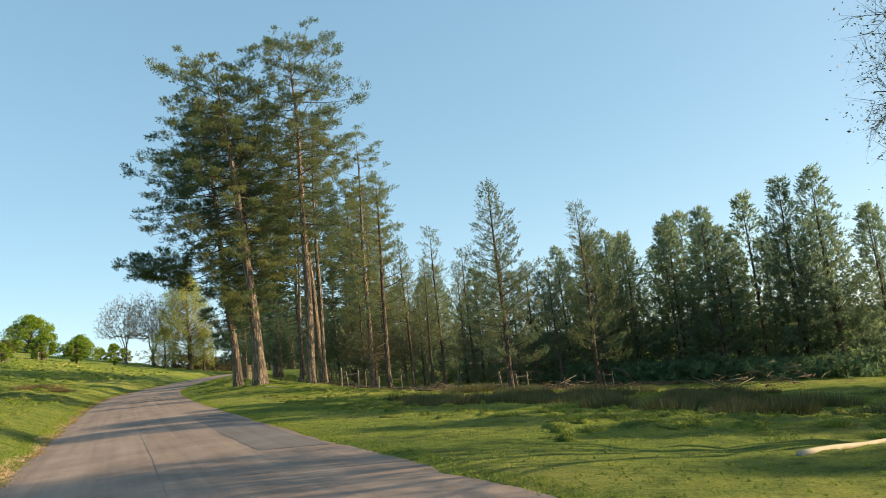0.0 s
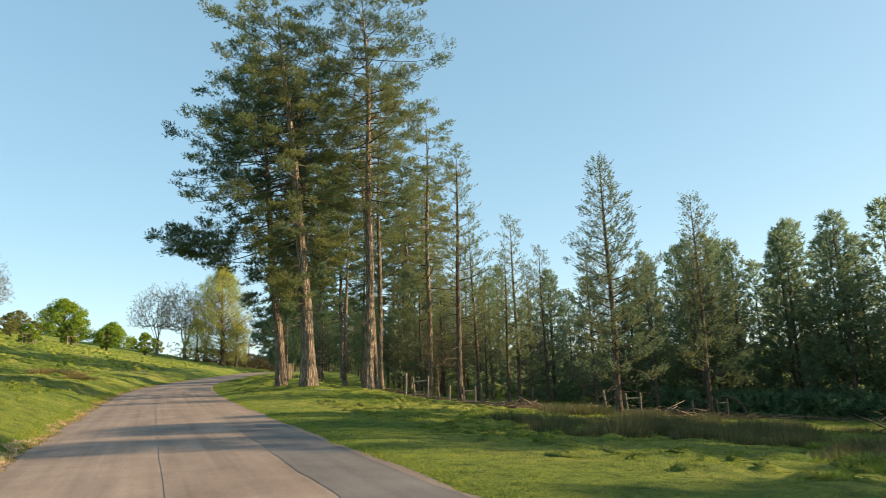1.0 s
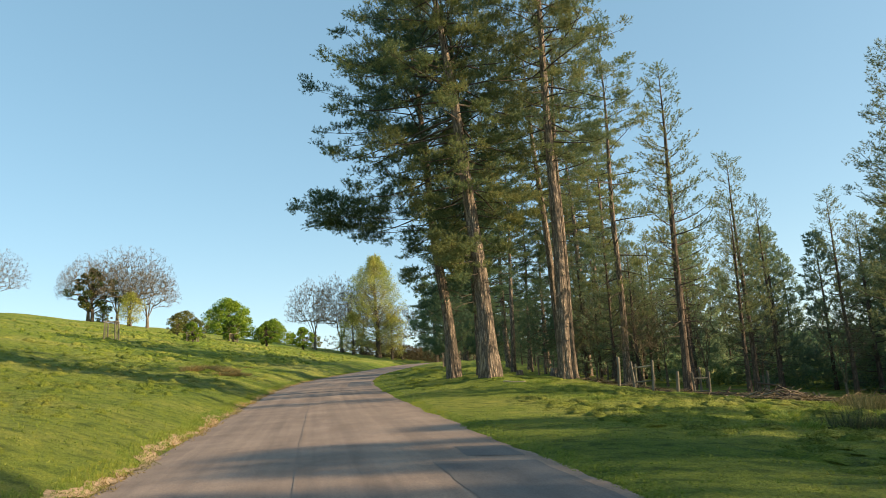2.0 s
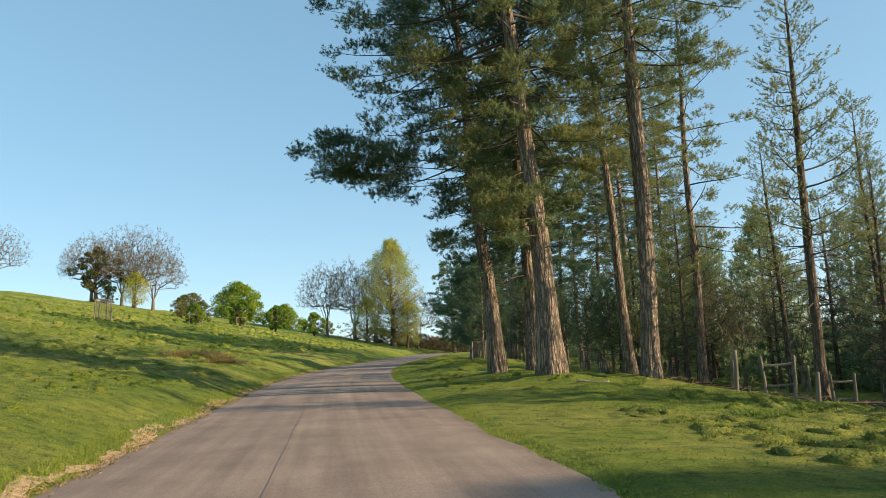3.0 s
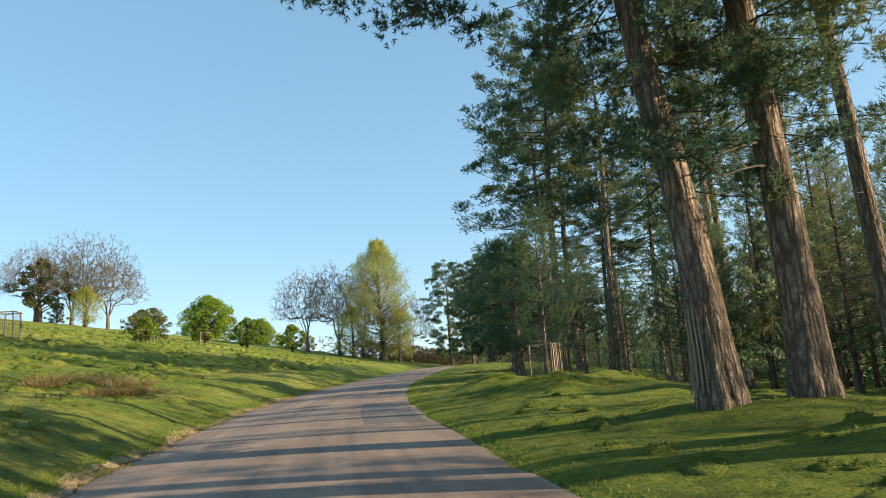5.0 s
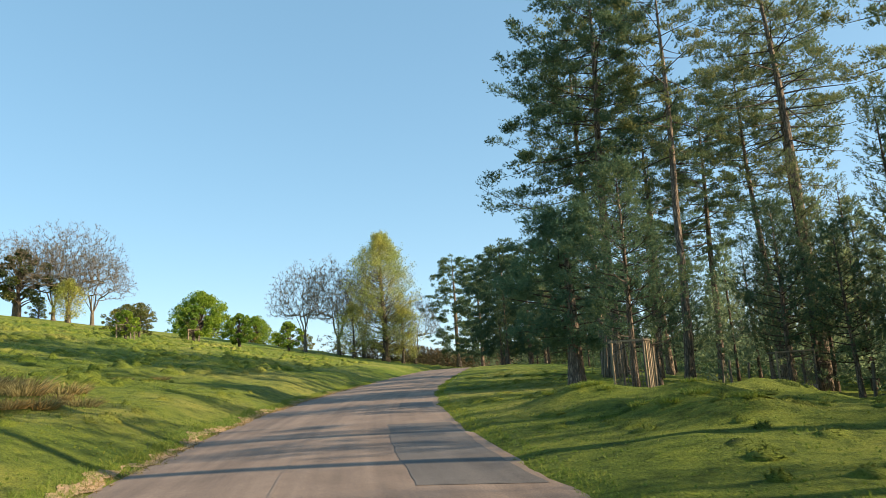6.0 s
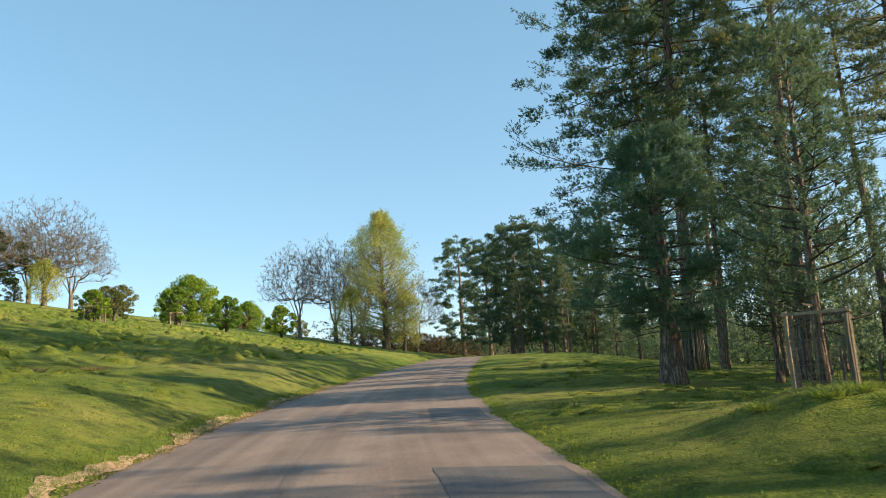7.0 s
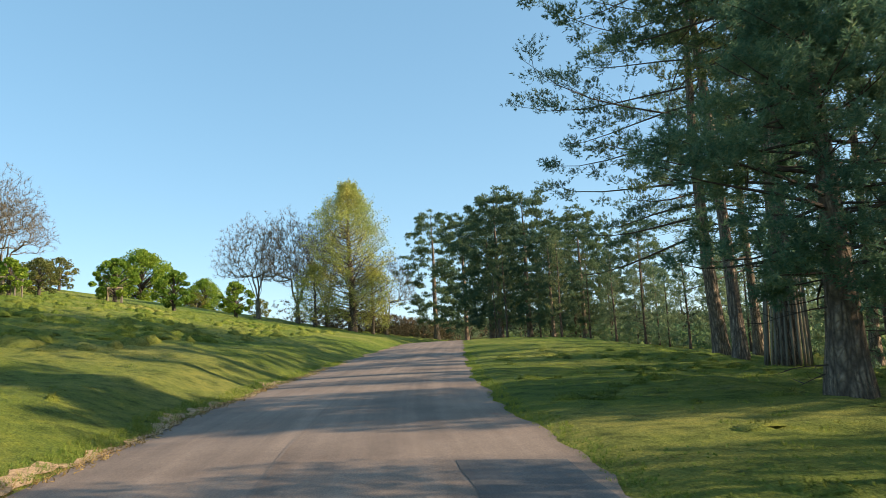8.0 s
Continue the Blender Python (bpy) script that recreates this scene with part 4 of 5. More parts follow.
tall_d = pine("tall_pine", stand(-11.2, 90.0), "thick tall pine with a long bare grey trunk", SECOND, NEEDLE_OLIVE, seed=34, h=24.0, r=0.34, bend=((0, 0, 0), (10, 0.1, 0), (24, -0.3, 0)), base=12.0, wide=4.3, limbs=56, sides=18, dead=16, dense=1.0, per=9, needle=0.13, blade=0.042, shoot=0.2, spread=0.85, inner=0.22)
# The tall_b copy at (-8.5, 79.5) is added only to shade the left bank.
for src, x, y, turn, k in ((tall_b, -21.7, 93.6, 130, 1.0), (tall_d, -9.9, 96.0, 250, 0.95), (tall_c, -17.3, 112.0, 60, 0.85), (tall_a, -14.5, 102.5, 20, 0.85),
                           (tall_b, -8.5, 79.5, 70, 0.95), (tall_b, -18.5, 102.6, 10, 0.95), (tall_b, -11.8, 96.0, 140, 0.95)):
    copy_thing(src, stand(x, y, turn, 0.05, k))
ring = root("paling_guard", stand(-21.2, 89.8, 0, 0.0), "ring of split poles round an old pine trunk", "tree guard")
ring_rng = np.random.default_rng(9)
for k in range(24):
    a = k * 2 * math.pi / 24 + ring_rng.uniform(-0.05, 0.05)
    d = np.array([math.cos(a), math.sin(a), 0])
    g = bar_between(d * 0.62 + np.array([0, 0, -0.1]), d * ring_rng.uniform(0.44, 0.54) + np.array([0.1, 0, ring_rng.uniform(2.2, 2.8)]), ring_rng.uniform(0.03, 0.045))
    part("pole", g, PALE if k % 7 == 0 else POST, ring, smooth=True)

bushy = pine("bushy_pine", stand(-22.52, 80.45), "dark bushy pine with dense boughs hanging low", "bushy pines", NEEDLE_DARK, seed=41, h=7.0, r=0.29, base=1.5, wide=2.6, lean=(-0.12, 0.0), limbs=74, shape="bushy", profile=((1.5, 1.2), (2.2, 2.5), (3.6, 2.6), (5.0, 1.9), (6.3, 1.1), (7.2, 0.4)), per=14, dense=1.15, sides=18, dead=6, needle=0.12, blade=0.025, shoot=0.18, tuft=1.2, inner=0.2, spread=0.95)
bushy_small = pine("bushy_pine", stand(-20.25, 73.2), "young bushy pine growing inside a wooden guard", "bushy pines", NEEDLE, seed=42, h=7.4, r=0.11, base=1.5, wide=2.0, limbs=76, shape="young", per=17, dense=1.5, sides=12, dead=4, needle=0.1, blade=0.024, shoot=0.22, spread=0.85)
for x, y, turn, k in ((-19.2, 83.2, 70, 0.95), (-12.4, 80.0, 200, 0.9), (-17.0, 94.0, 150, 1.0), (-14.2, 82.0, 20, 1.1)):
    copy_thing(bushy_small, stand(x, y, turn, 0.05, k))

# ---- young pines at the wood's edge ----
YOUNG = "young pines in rough ground"
young_a = pine("young_pine", stand(3.1, 45.4), "young pine with open upswept boughs and grey green needles", YOUNG, NEEDLE_YOUNG, BARK_YOUNG, seed=51, h=12.8, r=0.17, base=1.3, wide=3.3, limbs=76, shape="young", per=14, dense=1.8, sides=12, dead=26, needle=0.09, blade=0.028, shoot=0.24, spread=0.85)
young_b = pine("young_pine", stand(9.9, 53.8), "young pine with drooping sunlit lower boughs", YOUNG, NEEDLE_YOUNG, BARK_YOUNG, seed=52, h=13.4, r=0.16, base=1.2, wide=3.0, limbs=70, shape="young", per=14, dense=1.8, sides=12, dead=24, needle=0.09, blade=0.028, shoot=0.24, spread=0.85, lean=(0.25, 0))
young_c = pine("young_pine", stand(-1.0, 58.0), "thin young pine with sparse needles and dead twigs", YOUNG, NEEDLE_YOUNG, BARK_YOUNG, seed=53, h=12.6, r=0.14, base=1.8, wide=2.1, limbs=52, shape="young", per=14, dense=1.55, sides=12, dead=30, needle=0.09, blade=0.028, shoot=0.24, spread=0.85)
young_d = pine("young_pine", stand(-4.75, 51.6), "tall young pine with a thin crown and many dead twigs", YOUNG, NEEDLE_YOUNG, BARK_YOUNG, seed=54, h=15.2, r=0.18, bend=((0, 0, 0), (7, 0.25, 0), (17, 0.4, 0)), base=4.5, wide=2.3, limbs=62, shape="young", per=14, dense=1.55, sides=12, dead=30, needle=0.09, blade=0.028, shoot=0.24, spread=0.85)
for src, x, y, turn, k in ((young_c, 4.5, 62.0, 100, 0.9), (young_c, 1.5, 66.0, 20, 0.95), (young_a, 7.0, 66.5, 220, 0.85), (young_d, -3.6, 63.0, 140, 0.82), (young_c, -3.0, 70.0, 250, 0.72), (young_b, 12.5, 64.0, 120, 0.85),
                           (young_c, 8.0, 59.0, 60, 0.8), (young_d, -7.0, 75.0, 40, 0.7), (young_c, -5.5, 82.0, 10, 0.9), (young_d, -1.8, 54.8, 300, 0.62), (young_c, -8.0, 66.0, 160, 0.8), (young_b, 1.0, 75.0, 0, 0.9), (young_c, -12.0, 104.0, 45, 0.8), (young_d, -8.5, 92.0, 200, 0.75), (young_b, -10.6, 79.0, 30, 0.85), (young_a, -6.6, 71.5, 210, 0.8), (young_b, -8.2, 74.5, 310, 0.75), (young_a, -7.4, 80.5, 160, 1.0), (young_b, -4.8, 87.0, 280, 1.0), (young_a, -12.0, 87.5, 75, 0.9)):
    copy_thing(src, stand(x, y, turn, 0.05, k))

# ---- the dense dark wood ----
WOOD = "conifers of the dense wood"
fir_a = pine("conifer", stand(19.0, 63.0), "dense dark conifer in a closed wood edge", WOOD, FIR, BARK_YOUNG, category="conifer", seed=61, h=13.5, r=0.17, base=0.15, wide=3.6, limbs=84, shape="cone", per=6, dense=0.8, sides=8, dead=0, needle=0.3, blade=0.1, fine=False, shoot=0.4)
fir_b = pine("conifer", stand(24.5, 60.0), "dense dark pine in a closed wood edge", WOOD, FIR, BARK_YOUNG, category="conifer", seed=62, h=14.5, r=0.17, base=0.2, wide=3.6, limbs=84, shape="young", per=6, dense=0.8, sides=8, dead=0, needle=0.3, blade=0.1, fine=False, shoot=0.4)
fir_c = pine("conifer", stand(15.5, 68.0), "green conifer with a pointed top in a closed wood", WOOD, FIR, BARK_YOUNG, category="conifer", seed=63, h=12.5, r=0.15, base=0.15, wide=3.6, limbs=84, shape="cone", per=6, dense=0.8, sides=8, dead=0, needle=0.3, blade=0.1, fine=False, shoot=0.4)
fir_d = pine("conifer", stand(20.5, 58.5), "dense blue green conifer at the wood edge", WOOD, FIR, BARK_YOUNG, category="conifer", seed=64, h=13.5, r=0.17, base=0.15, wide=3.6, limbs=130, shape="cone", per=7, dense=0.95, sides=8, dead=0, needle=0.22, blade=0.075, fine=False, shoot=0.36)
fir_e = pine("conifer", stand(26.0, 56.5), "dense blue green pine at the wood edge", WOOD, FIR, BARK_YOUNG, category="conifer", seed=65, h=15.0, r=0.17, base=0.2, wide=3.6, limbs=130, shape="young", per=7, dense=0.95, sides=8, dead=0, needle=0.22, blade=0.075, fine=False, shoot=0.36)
wood_rng = np.random.default_rng(7)
# Points from (33, 46.5) on lie out of view, added to shade field and road.
EDGE = [(10, 72), (16, 66), (22, 60), (29, 54), (33, 46.5), (34, 40), (34, 32), (34, 24), (34, 14), (36, 4)]
for i in range(len(EDGE) - 1):
    (ax, ay), (bx, by) = EDGE[i], EDGE[i + 1]
    # gap in the unseen edge, lets low sun through to the old pines
    if i == 4:
        continue
    for depth in range(3 if i < 4 else 2):
        for f in ((0.1,) if i == 3 else (0.1, 0.43, 0.77) if depth == 0 else (0.15, 0.65)):
            nx, ny = (by - ay), -(bx - ax)
            ln = -math.hypot(nx, ny)
            x = ax + (bx - ax) * f + nx / ln * depth * 4.2 + wood_rng.uniform(-1, 1)
            y = ay + (by - ay) * f + ny / ln * depth * 4.2 + wood_rng.uniform(-1, 1)
            front = (fir_d, fir_e, fir_d) if depth == 0 and i < 5 else (fir_a, fir_b, fir_c)
            # unseen trees (i >= 5) are scaled up to lengthen their shadows
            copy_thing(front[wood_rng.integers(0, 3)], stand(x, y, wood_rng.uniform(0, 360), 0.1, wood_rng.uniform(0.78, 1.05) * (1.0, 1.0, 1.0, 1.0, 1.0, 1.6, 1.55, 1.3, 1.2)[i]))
for x, y in ((5, 80), (1, 86), (-2, 93), (-4, 100), (-5, 108), (-7, 117), (9, 76), (5, 89), (2, 98), (0, 108), (-2, 118), (-10, 126), (-14, 135), (-6, 130), (-18, 145), (-12, 146), (13, 80), (10, 92), (6, 104), (4, 116)):
    copy_thing((fir_a, fir_b, fir_c)[wood_rng.integers(0, 3)], stand(x + wood_rng.uniform(-1, 1), y, wood_rng.uniform(0, 360), 0.1, wood_rng.uniform(0.52, 0.82)))

for x, y, k in ((-20.5, 128, 0.5), (-17.5, 124, 0.55), (-14.5, 121, 0.5), (-12, 114, 0.55), (-22.5, 134, 0.5), (-10, 108, 0.5), (-24.5, 141, 0.55), (-27.5, 148, 0.6), (-31, 155, 0.62), (-34.5, 162, 0.65), (-39, 170, 0.7), (-44, 178, 0.6), (-36, 172, 0.7), (-28, 160, 0.7), (-24, 150, 0.65), (-53, 186, 0.5), (-47, 186, 0.6)):
    copy_thing((fir_b, fir_c)[wood_rng.integers(0, 2)], stand(x, y, wood_rng.uniform(0, 360), 0.1, k))

INNER = "young pines crowding the wood behind"
for x, y, turn, k in ((-2.5, 76, 130, 0.85), (2.5, 71, 220, 0.81), (6.0, 72.5, 300, 0.85), (-9.5, 79, 20, 0.8), (-6.0, 85, 150, 0.85), (-1.5, 83.5, 250, 0.88), (3.5, 80, 70, 0.92), (-11.0, 89, 190, 0.76), (-7.5, 95, 330, 0.85),
                      (-3.5, 97, 60, 0.88), (-14.0, 99, 120, 0.67), (-10.0, 103, 280, 0.81), (-6.0, 106, 10, 0.70), (-13.5, 110, 200, 0.62), (-9.0, 113, 95, 0.68), (-16.5, 118, 310, 0.55), (-12.5, 120, 170, 0.62), (8.5, 68, 30, 0.81), (11.5, 74, 140, 0.92), (-17.0, 127, 50, 0.60), (-21.0, 131, 240, 0.55)):
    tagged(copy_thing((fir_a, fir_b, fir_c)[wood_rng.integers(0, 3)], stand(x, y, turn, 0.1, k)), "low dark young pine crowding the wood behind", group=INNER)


def thicket(label, seed, line, count, deep, tall, mat=NEEDLE_DARK):
    """Tangled low growth along a line, joined."""
    rng = np.random.default_rng(seed)
    line = np.array(line, float)
    f = rng.uniform(0, len(line) - 1, count)
    i = np.minimum(f.astype(int), len(line) - 2)
    p = line[i] + (line[i + 1] - line[i]) * (f - i)[:, None] + rng.normal(0, deep, (count, 2))
    q = np.stack([p[:, 0], p[:, 1], height(p[:, 0], p[:, 1]) + rng.uniform(-0.1, tall * 0.8, count)], -1)
    g = Geo()
    g.tris(blades(rng, q, np.tile(np.array([0, 0, 0.25]), (count, 1)), 11, 0.32 + tall * 0.07, 0.09, 0.9, 0.4))
    return tagged(new("undergrowth", g.mesh("undergrowth", mat)), label, "undergrowth", kind="stuff")


thicket("tangled dark undergrowth along the wood edge", 64, [(9, 69), (15, 64), (21, 58), (28, 53)], 2900, 1.6, 1.8)
thicket("dense dark growth deeper in the wood", 66, [(12, 81), (18, 75), (25, 69), (32, 63), (39, 58)], 1700, 2.0, 5.5)
thicket("dense dark growth behind the young pines", 67, [(14, 79), (8, 86), (6, 96), (4, 108), (0, 122), (-8, 138)], 2600, 2.0, 5.0)
thicket("dark undergrowth behind the pines", 65, [(6, 76), (0, 82), (-3, 90), (-6, 104), (-9, 114), (-16, 127), (-23, 142), (-30, 160)], 4000, 2.0, 2.2)
thicket("brown leafless scrub below the lime and bare trees", 68, [(-69, 180), (-62, 183), (-55, 187), (-47, 193)], 2200, 3.5, 3.8, SCRUB)

# ---- pines beyond the crest ----
FAR = "pines beyond the crest of the road"
far_a = pine("far_pine", stand(-49.3, 178.5), "dark pine with a broad layered crown beyond the road crest", FAR, NEEDLE, seed=71, h=19.0, r=0.4, base=2.0, wide=5.0, limbs=88, per=4, dense=0.9, sides=9, dead=4, needle=0.24, blade=0.11, fine=False, shoot=0.3, inner=0.2)
far_b = pine("far_pine", stand(-42.8, 167.0), "pine with a bare trunk and rounded dark crown", FAR, NEEDLE, seed=72, h=17.0, r=0.33, base=1.8, wide=4.6, limbs=84, per=4, dense=1.0, sides=9, dead=8, needle=0.24, blade=0.11, fine=False, shoot=0.3, inner=0.2)
for src, x, y, turn, k in ((far_b, -36.5, 152.5, 50, 1.0), (far_b, -33.0, 150.0, 120, 0.95), (far_a, -30.5, 160.0, 200, 0.78), (far_b, -27.0, 146.0, 10, 0.8), (far_b, -38.5, 160.0, 280, 0.98), (far_a, -25.0, 152.0, 80, 0.66), (far_b, -30.0, 140.0, 190, 0.62), (far_a, -21.5, 138.0, 330, 0.6)):
    copy_thing(src, stand(x, y, turn, 0.1, k))
for x, y, turn, k in ((-34.5, 140, 30, 0.75), (-31.5, 144, 130, 0.7), (-29, 134, 210, 0.72), (-26.5, 138, 300, 0.7), (-24.5, 130, 60, 0.66), (-22.5, 125, 160, 0.7), (-28, 147, 90, 0.8), (-20, 120, 10, 0.62), (-36.5, 147.5, 75, 0.66)):
    copy_thing(young_c, stand(x, y, turn, 0.1, k))

# ---- broadleaved trees on the hill ----
lime_tree("budding_lime_tree", stand(-60.3, 171.3), "tall conical lime tree covered in yellow green buds", LEAF_YELLOW, 81, 24.0, 7.8, 190, 36000, 0.23)
bt = bare_tree("bare_tree", stand(-68.8, 171.5), "leafless spreading tree with fine grey twigs", "bare parkland trees", LEAF_OLIVE, 0.04, 0.1, bark=BARK_ASH, dome=True, seed=82, h=17.0, wide=7.0, r=0.34, count=1800, twigs=13, twig=0.75)
bt2 = bare_tree("bare_tree", stand(-112.2, 157.5), "broad bare tree with a domed crown of reddish twigs", "bare parkland trees", LEAF_OLIVE, 0.04, 0.1, bark=BARK_ASH, dome=True, seed=83, h=17.5, wide=9.2, r=0.45, count=2100, twigs=13, twig=0.75)
for src, x, y, turn, k in ((bt, -74.6, 170.5, 100, 0.92), (bt, -65.5, 175.0, 210, 0.95), (bt2, -110.6, 161.5, 70, 0.8), (bt2, -116.0, 158.5, 250, 0.78), (bt2, -119.8, 154.0, 160, 0.82), (bt2, -133.0, 140.0, 20, 0.8), (bt, -57.0, 178.0, 160, 0.75)):
    copy_thing(src, stand(x, y, turn, 0.1, k))
for x, y, h, seed in ((-64.8, 168.0, 9.5, 84), (-57.6, 172.5, 10.5, 85), (-110.3, 155.2, 7.5, 86)):
    lime_tree("budding_tree", stand(x, y), "young tree hazed with yellow green buds", LEAF_YELLOW, seed, h, h * 0.42, 60, 6000, 0.22, "young budding trees")
green = leafy_tree("chestnut_tree", stand(-115.5, 204.0), "round tree in full fresh green leaf", LEAF_GREEN, 91, 12.3, 8.4, 19000, 0.42, base=0.05, lobes=80, r=0.4)
copy_thing(green, stand(-104.5, 209.5, 120, 0.1, 0.66))
leafy_tree("holm_oak", stand(-117.8, 152.8), "dark olive evergreen tree among bare trees", IVY_OLIVE, 94, 12.0, 5.0, 7000, 0.4, base=0.2, lobes=30, r=0.4)
shrub = leafy_tree("hawthorn_bush", stand(-70.9, 117.3), "rounded hawthorn bush in young green leaf", LEAF_GREEN, 92, 3.2, 1.7, 4200, 0.2, base=0.14, lobes=30, group="hawthorns on the hill", category="bush", r=0.14)
thorn = leafy_tree("hawthorn_bush", stand(-77.0, 128.0), "hawthorn bush just breaking into olive leaf", LEAF_OLIVE, 93, 3.6, 2.2, 3000, 0.2, base=0.14, lobes=28, group="hawthorns on the hill", category="bush", r=0.14)
for src, x, y, turn, k in ((shrub, -76.0, 138.0, 60, 1.55), (shrub, -72.0, 143.0, 160, 1.5), (thorn, -84.0, 133.0, 90, 0.9), (thorn, -95.0, 150.0, 200, 1.2), (shrub, -68.0, 150.0, 300, 1.4), (thorn, -100.0, 160.0, 20, 1.4), (thorn, -104.0, 205.0, 20, 1.3), (shrub, -101.0, 214.0, 20, 1.5), (thorn, -88.0, 200.0, 120, 1.2), (thorn, -82.0, 205.0, 220, 0.8), (thorn, -125.0, 165.0, 120, 1.0)):
    copy_thing(src, stand(x, y, turn, 0.1, k))
bare_tree("roadside_tree", stand(10.2, 11.9), "bare alder with fine twigs and small catkins", leaf=LEAF_OLIVE, share=0.5, size=0.06, seed=95, h=13.0, wide=3.9, r=0.2, spread=0.8, levels=4, kids=5, upright=0.3, twig=0.6, twig_wide=0.012, twigs=14)


sapling = bare_tree("bare_sapling", stand(-2.6, 66.5), "bare brown sapling with fine reddish twigs", "bare saplings in the rough ground", LEAF_OLIVE, 0.08, 0.08, dome=True, seed=96, h=7.5, wide=2.0, r=0.09, count=240, twigs=10, twig=0.7, twig_wide=0.006)
for x, y, turn, k in ((-4.8, 70.5, 80, 0.9), (0.2, 63.5, 160, 0.75), (-6.4, 60.5, 250, 0.7), (-9.5, 72.0, 30, 0.85), (3.2, 58.5, 200, 0.7), (-13.5, 90.0, 120, 0.9)):
    copy_thing(sapling, stand(x, y, turn, 0.05, k))


# ---- distance ----
def far_wood(label, seed, count, x0, x1, y0, y1, tall):
    """Far tree tops over the distant slope, joined."""
    rng = np.random.default_rng(seed)
    x, y = rng.uniform(x0, x1, count), rng.uniform(y0, y1, count)
    p = np.stack([x, y, height(x, y) + tall * 0.3], -1)
    g = Geo()
    g.tris(blades(rng, p, np.tile(np.array([0, 0, 0.7]), (count, 1)), 24, tall * 0.55, tall * 0.13, 0.8))
    ob = new("far_woodland", g.mesh("far_woodland", HILL))
    return tagged(ob, label, "far woodland", kind="stuff")


far_wood("distant belt of trees on the far slope", 5, 900, -420, 260, 480, 560, 12)
far_wood("distant dark wood on the far hill", 6, 1200, -700, 500, 700, 900, 14)

# ---- stakes, posts, guards ----
for i, (x, y, turn) in enumerate(((3.45, 45.2, -15), (10.2, 53.6, 10), (-4.45, 51.4, -10))):
    stake_frame(stand(x, y, turn, 0.0), 100 + i, "short stake frame with pale rails beside a young pine", 0.6)
for i, (x, y, h, tilt) in enumerate(((-6.85, 56.4, 1.25, 4), (2.55, 45.8, 1.25, -4), (-7.5, 48.9, 1.25, 2), (-5.2, 49.6, 0.9, 3), (8.9, 54.0, 0.9, 0), (-13.3, 84.0, 1.3, 5), (-11.8, 80.5, 1.3, -4), (-15.0, 88.0, 1.2, -6), (-15.4, 91.1, 1.35, -3), (-15.4, 94.7, 1.3, 4), (-8.8, 73.0, 1.2, 3), (-3.5, 60.0, 1.2, 0), (0.0, 61.0, 1.2, 2))):
    fence_post(stand(x, y, i * 40, 0.0) @ pose(0, 0, 0, tilt, tilt * 0.5, 0), h, 0.065, group="old fence posts", seed=i)
stake_frame(stand(-6.9, 47.6, -25, 0.0), 110, "low frame of rails on posts in rough grass", 0.75)
tree_guard(stand(-20.3, 73.1, -18, 0.0), 0.98, 1.7, "square wooden tree guard with wire mesh and pale top rail", palings=True)
tree_guard(stand(-14.2, 82.0, 5, 0.0), 1.3, 1.9, "thin wire tree guard round a sapling", seed=6)
tree_guard(stand(-64.2, 90.6, 20, 0.0), 1.25, 2.1, "tree guard standing alone on the grassy hill", seed=7, stout=1.8)
tree_guard(stand(-70.9, 117.3, 20, 0.0), 1.4, 1.5, "tree guard round the foot of a hawthorn", seed=8, stout=1.8)
tree_guard(stand(-76.0, 138.0, 40, 0.0), 1.4, 1.5, "tree guard round a hawthorn on the hill", seed=9, stout=1.8)

# ---- fallen wood ----
log_thing("fallen_log", (4.15, 10.25, flat_at(4.15, 10.25) + 0.02), (7.0, 12.3, flat_at(7.0, 12.3) + 0.06), 0.052, LOGWOOD, "bleached bare fallen log lying in grass", stubs=1)
log_thing("stick", (-11.9, 46.9, flat_at(-11.9, 46.9) + 0.05), (-11.0, 46.8, flat_at(-11.0, 46.8) + 0.03), 0.03, LOGWOOD, "pale broken branch lying on mown grass", "branch", 3, 1)
for i, (ax, ay, bx, by, r) in enumerate(((-3.0, 49.5, 1.8, 47.6, 0.11), (0.6, 47.0, 4.6, 47.9, 0.09), (5.0, 49.5, 8.6, 51.0, 0.1), (-7.5, 52.5, -4.8, 50.3, 0.07), (-4.3, 51.2, -0.6, 49.2, 0.13), (-2.6, 50.6, 0.4, 48.9, 0.09))):
    log_thing("fallen_branch", (ax, ay, flat_at(ax, ay) + r * 0.8), (bx, by, flat_at(bx, by) + r * 0.8), r, BARK_YOUNG, "rotting fallen branch at the wood edge", "branch", 20 + i, 5, "fallen branches")
for i, (x, y) in enumerate(((5.8, 49.8), (1.5, 48.0), (-1.5, 50.5), (-3.2, 48.8), (7.6, 51.8), (-0.5, 52.5))):
    brash(stand(x, y, i * 50, 0.0), 30 + i, "low heap of cut brown branches", 60, 2.0, 0.5)
brash(stand(17.5, 45.0, 20, 0.0), 40, "large tangled heap of dead boughs", 130, 5.0, 1.8)
arch_geo = Geo()
fz = np.linspace(0, 1, 10)
arch_geo.tube(np.stack([-1.5 * np.sin(fz * 1.9) * fz, 0.1 * fz, 1.35 * np.sin(fz * 2.0)], -1), 0.11 * (1 - 0.35 * fz), 8)
arch = new("bent_trunk", arch_geo.mesh("bent_trunk", BARK_GREY, True))
arch.matrix_basis = stand(12.8, 56.5, 0, 0.1)
tagged(arch, "short dead trunk bent over in an arch", "dead tree")
stump_geo = Geo()
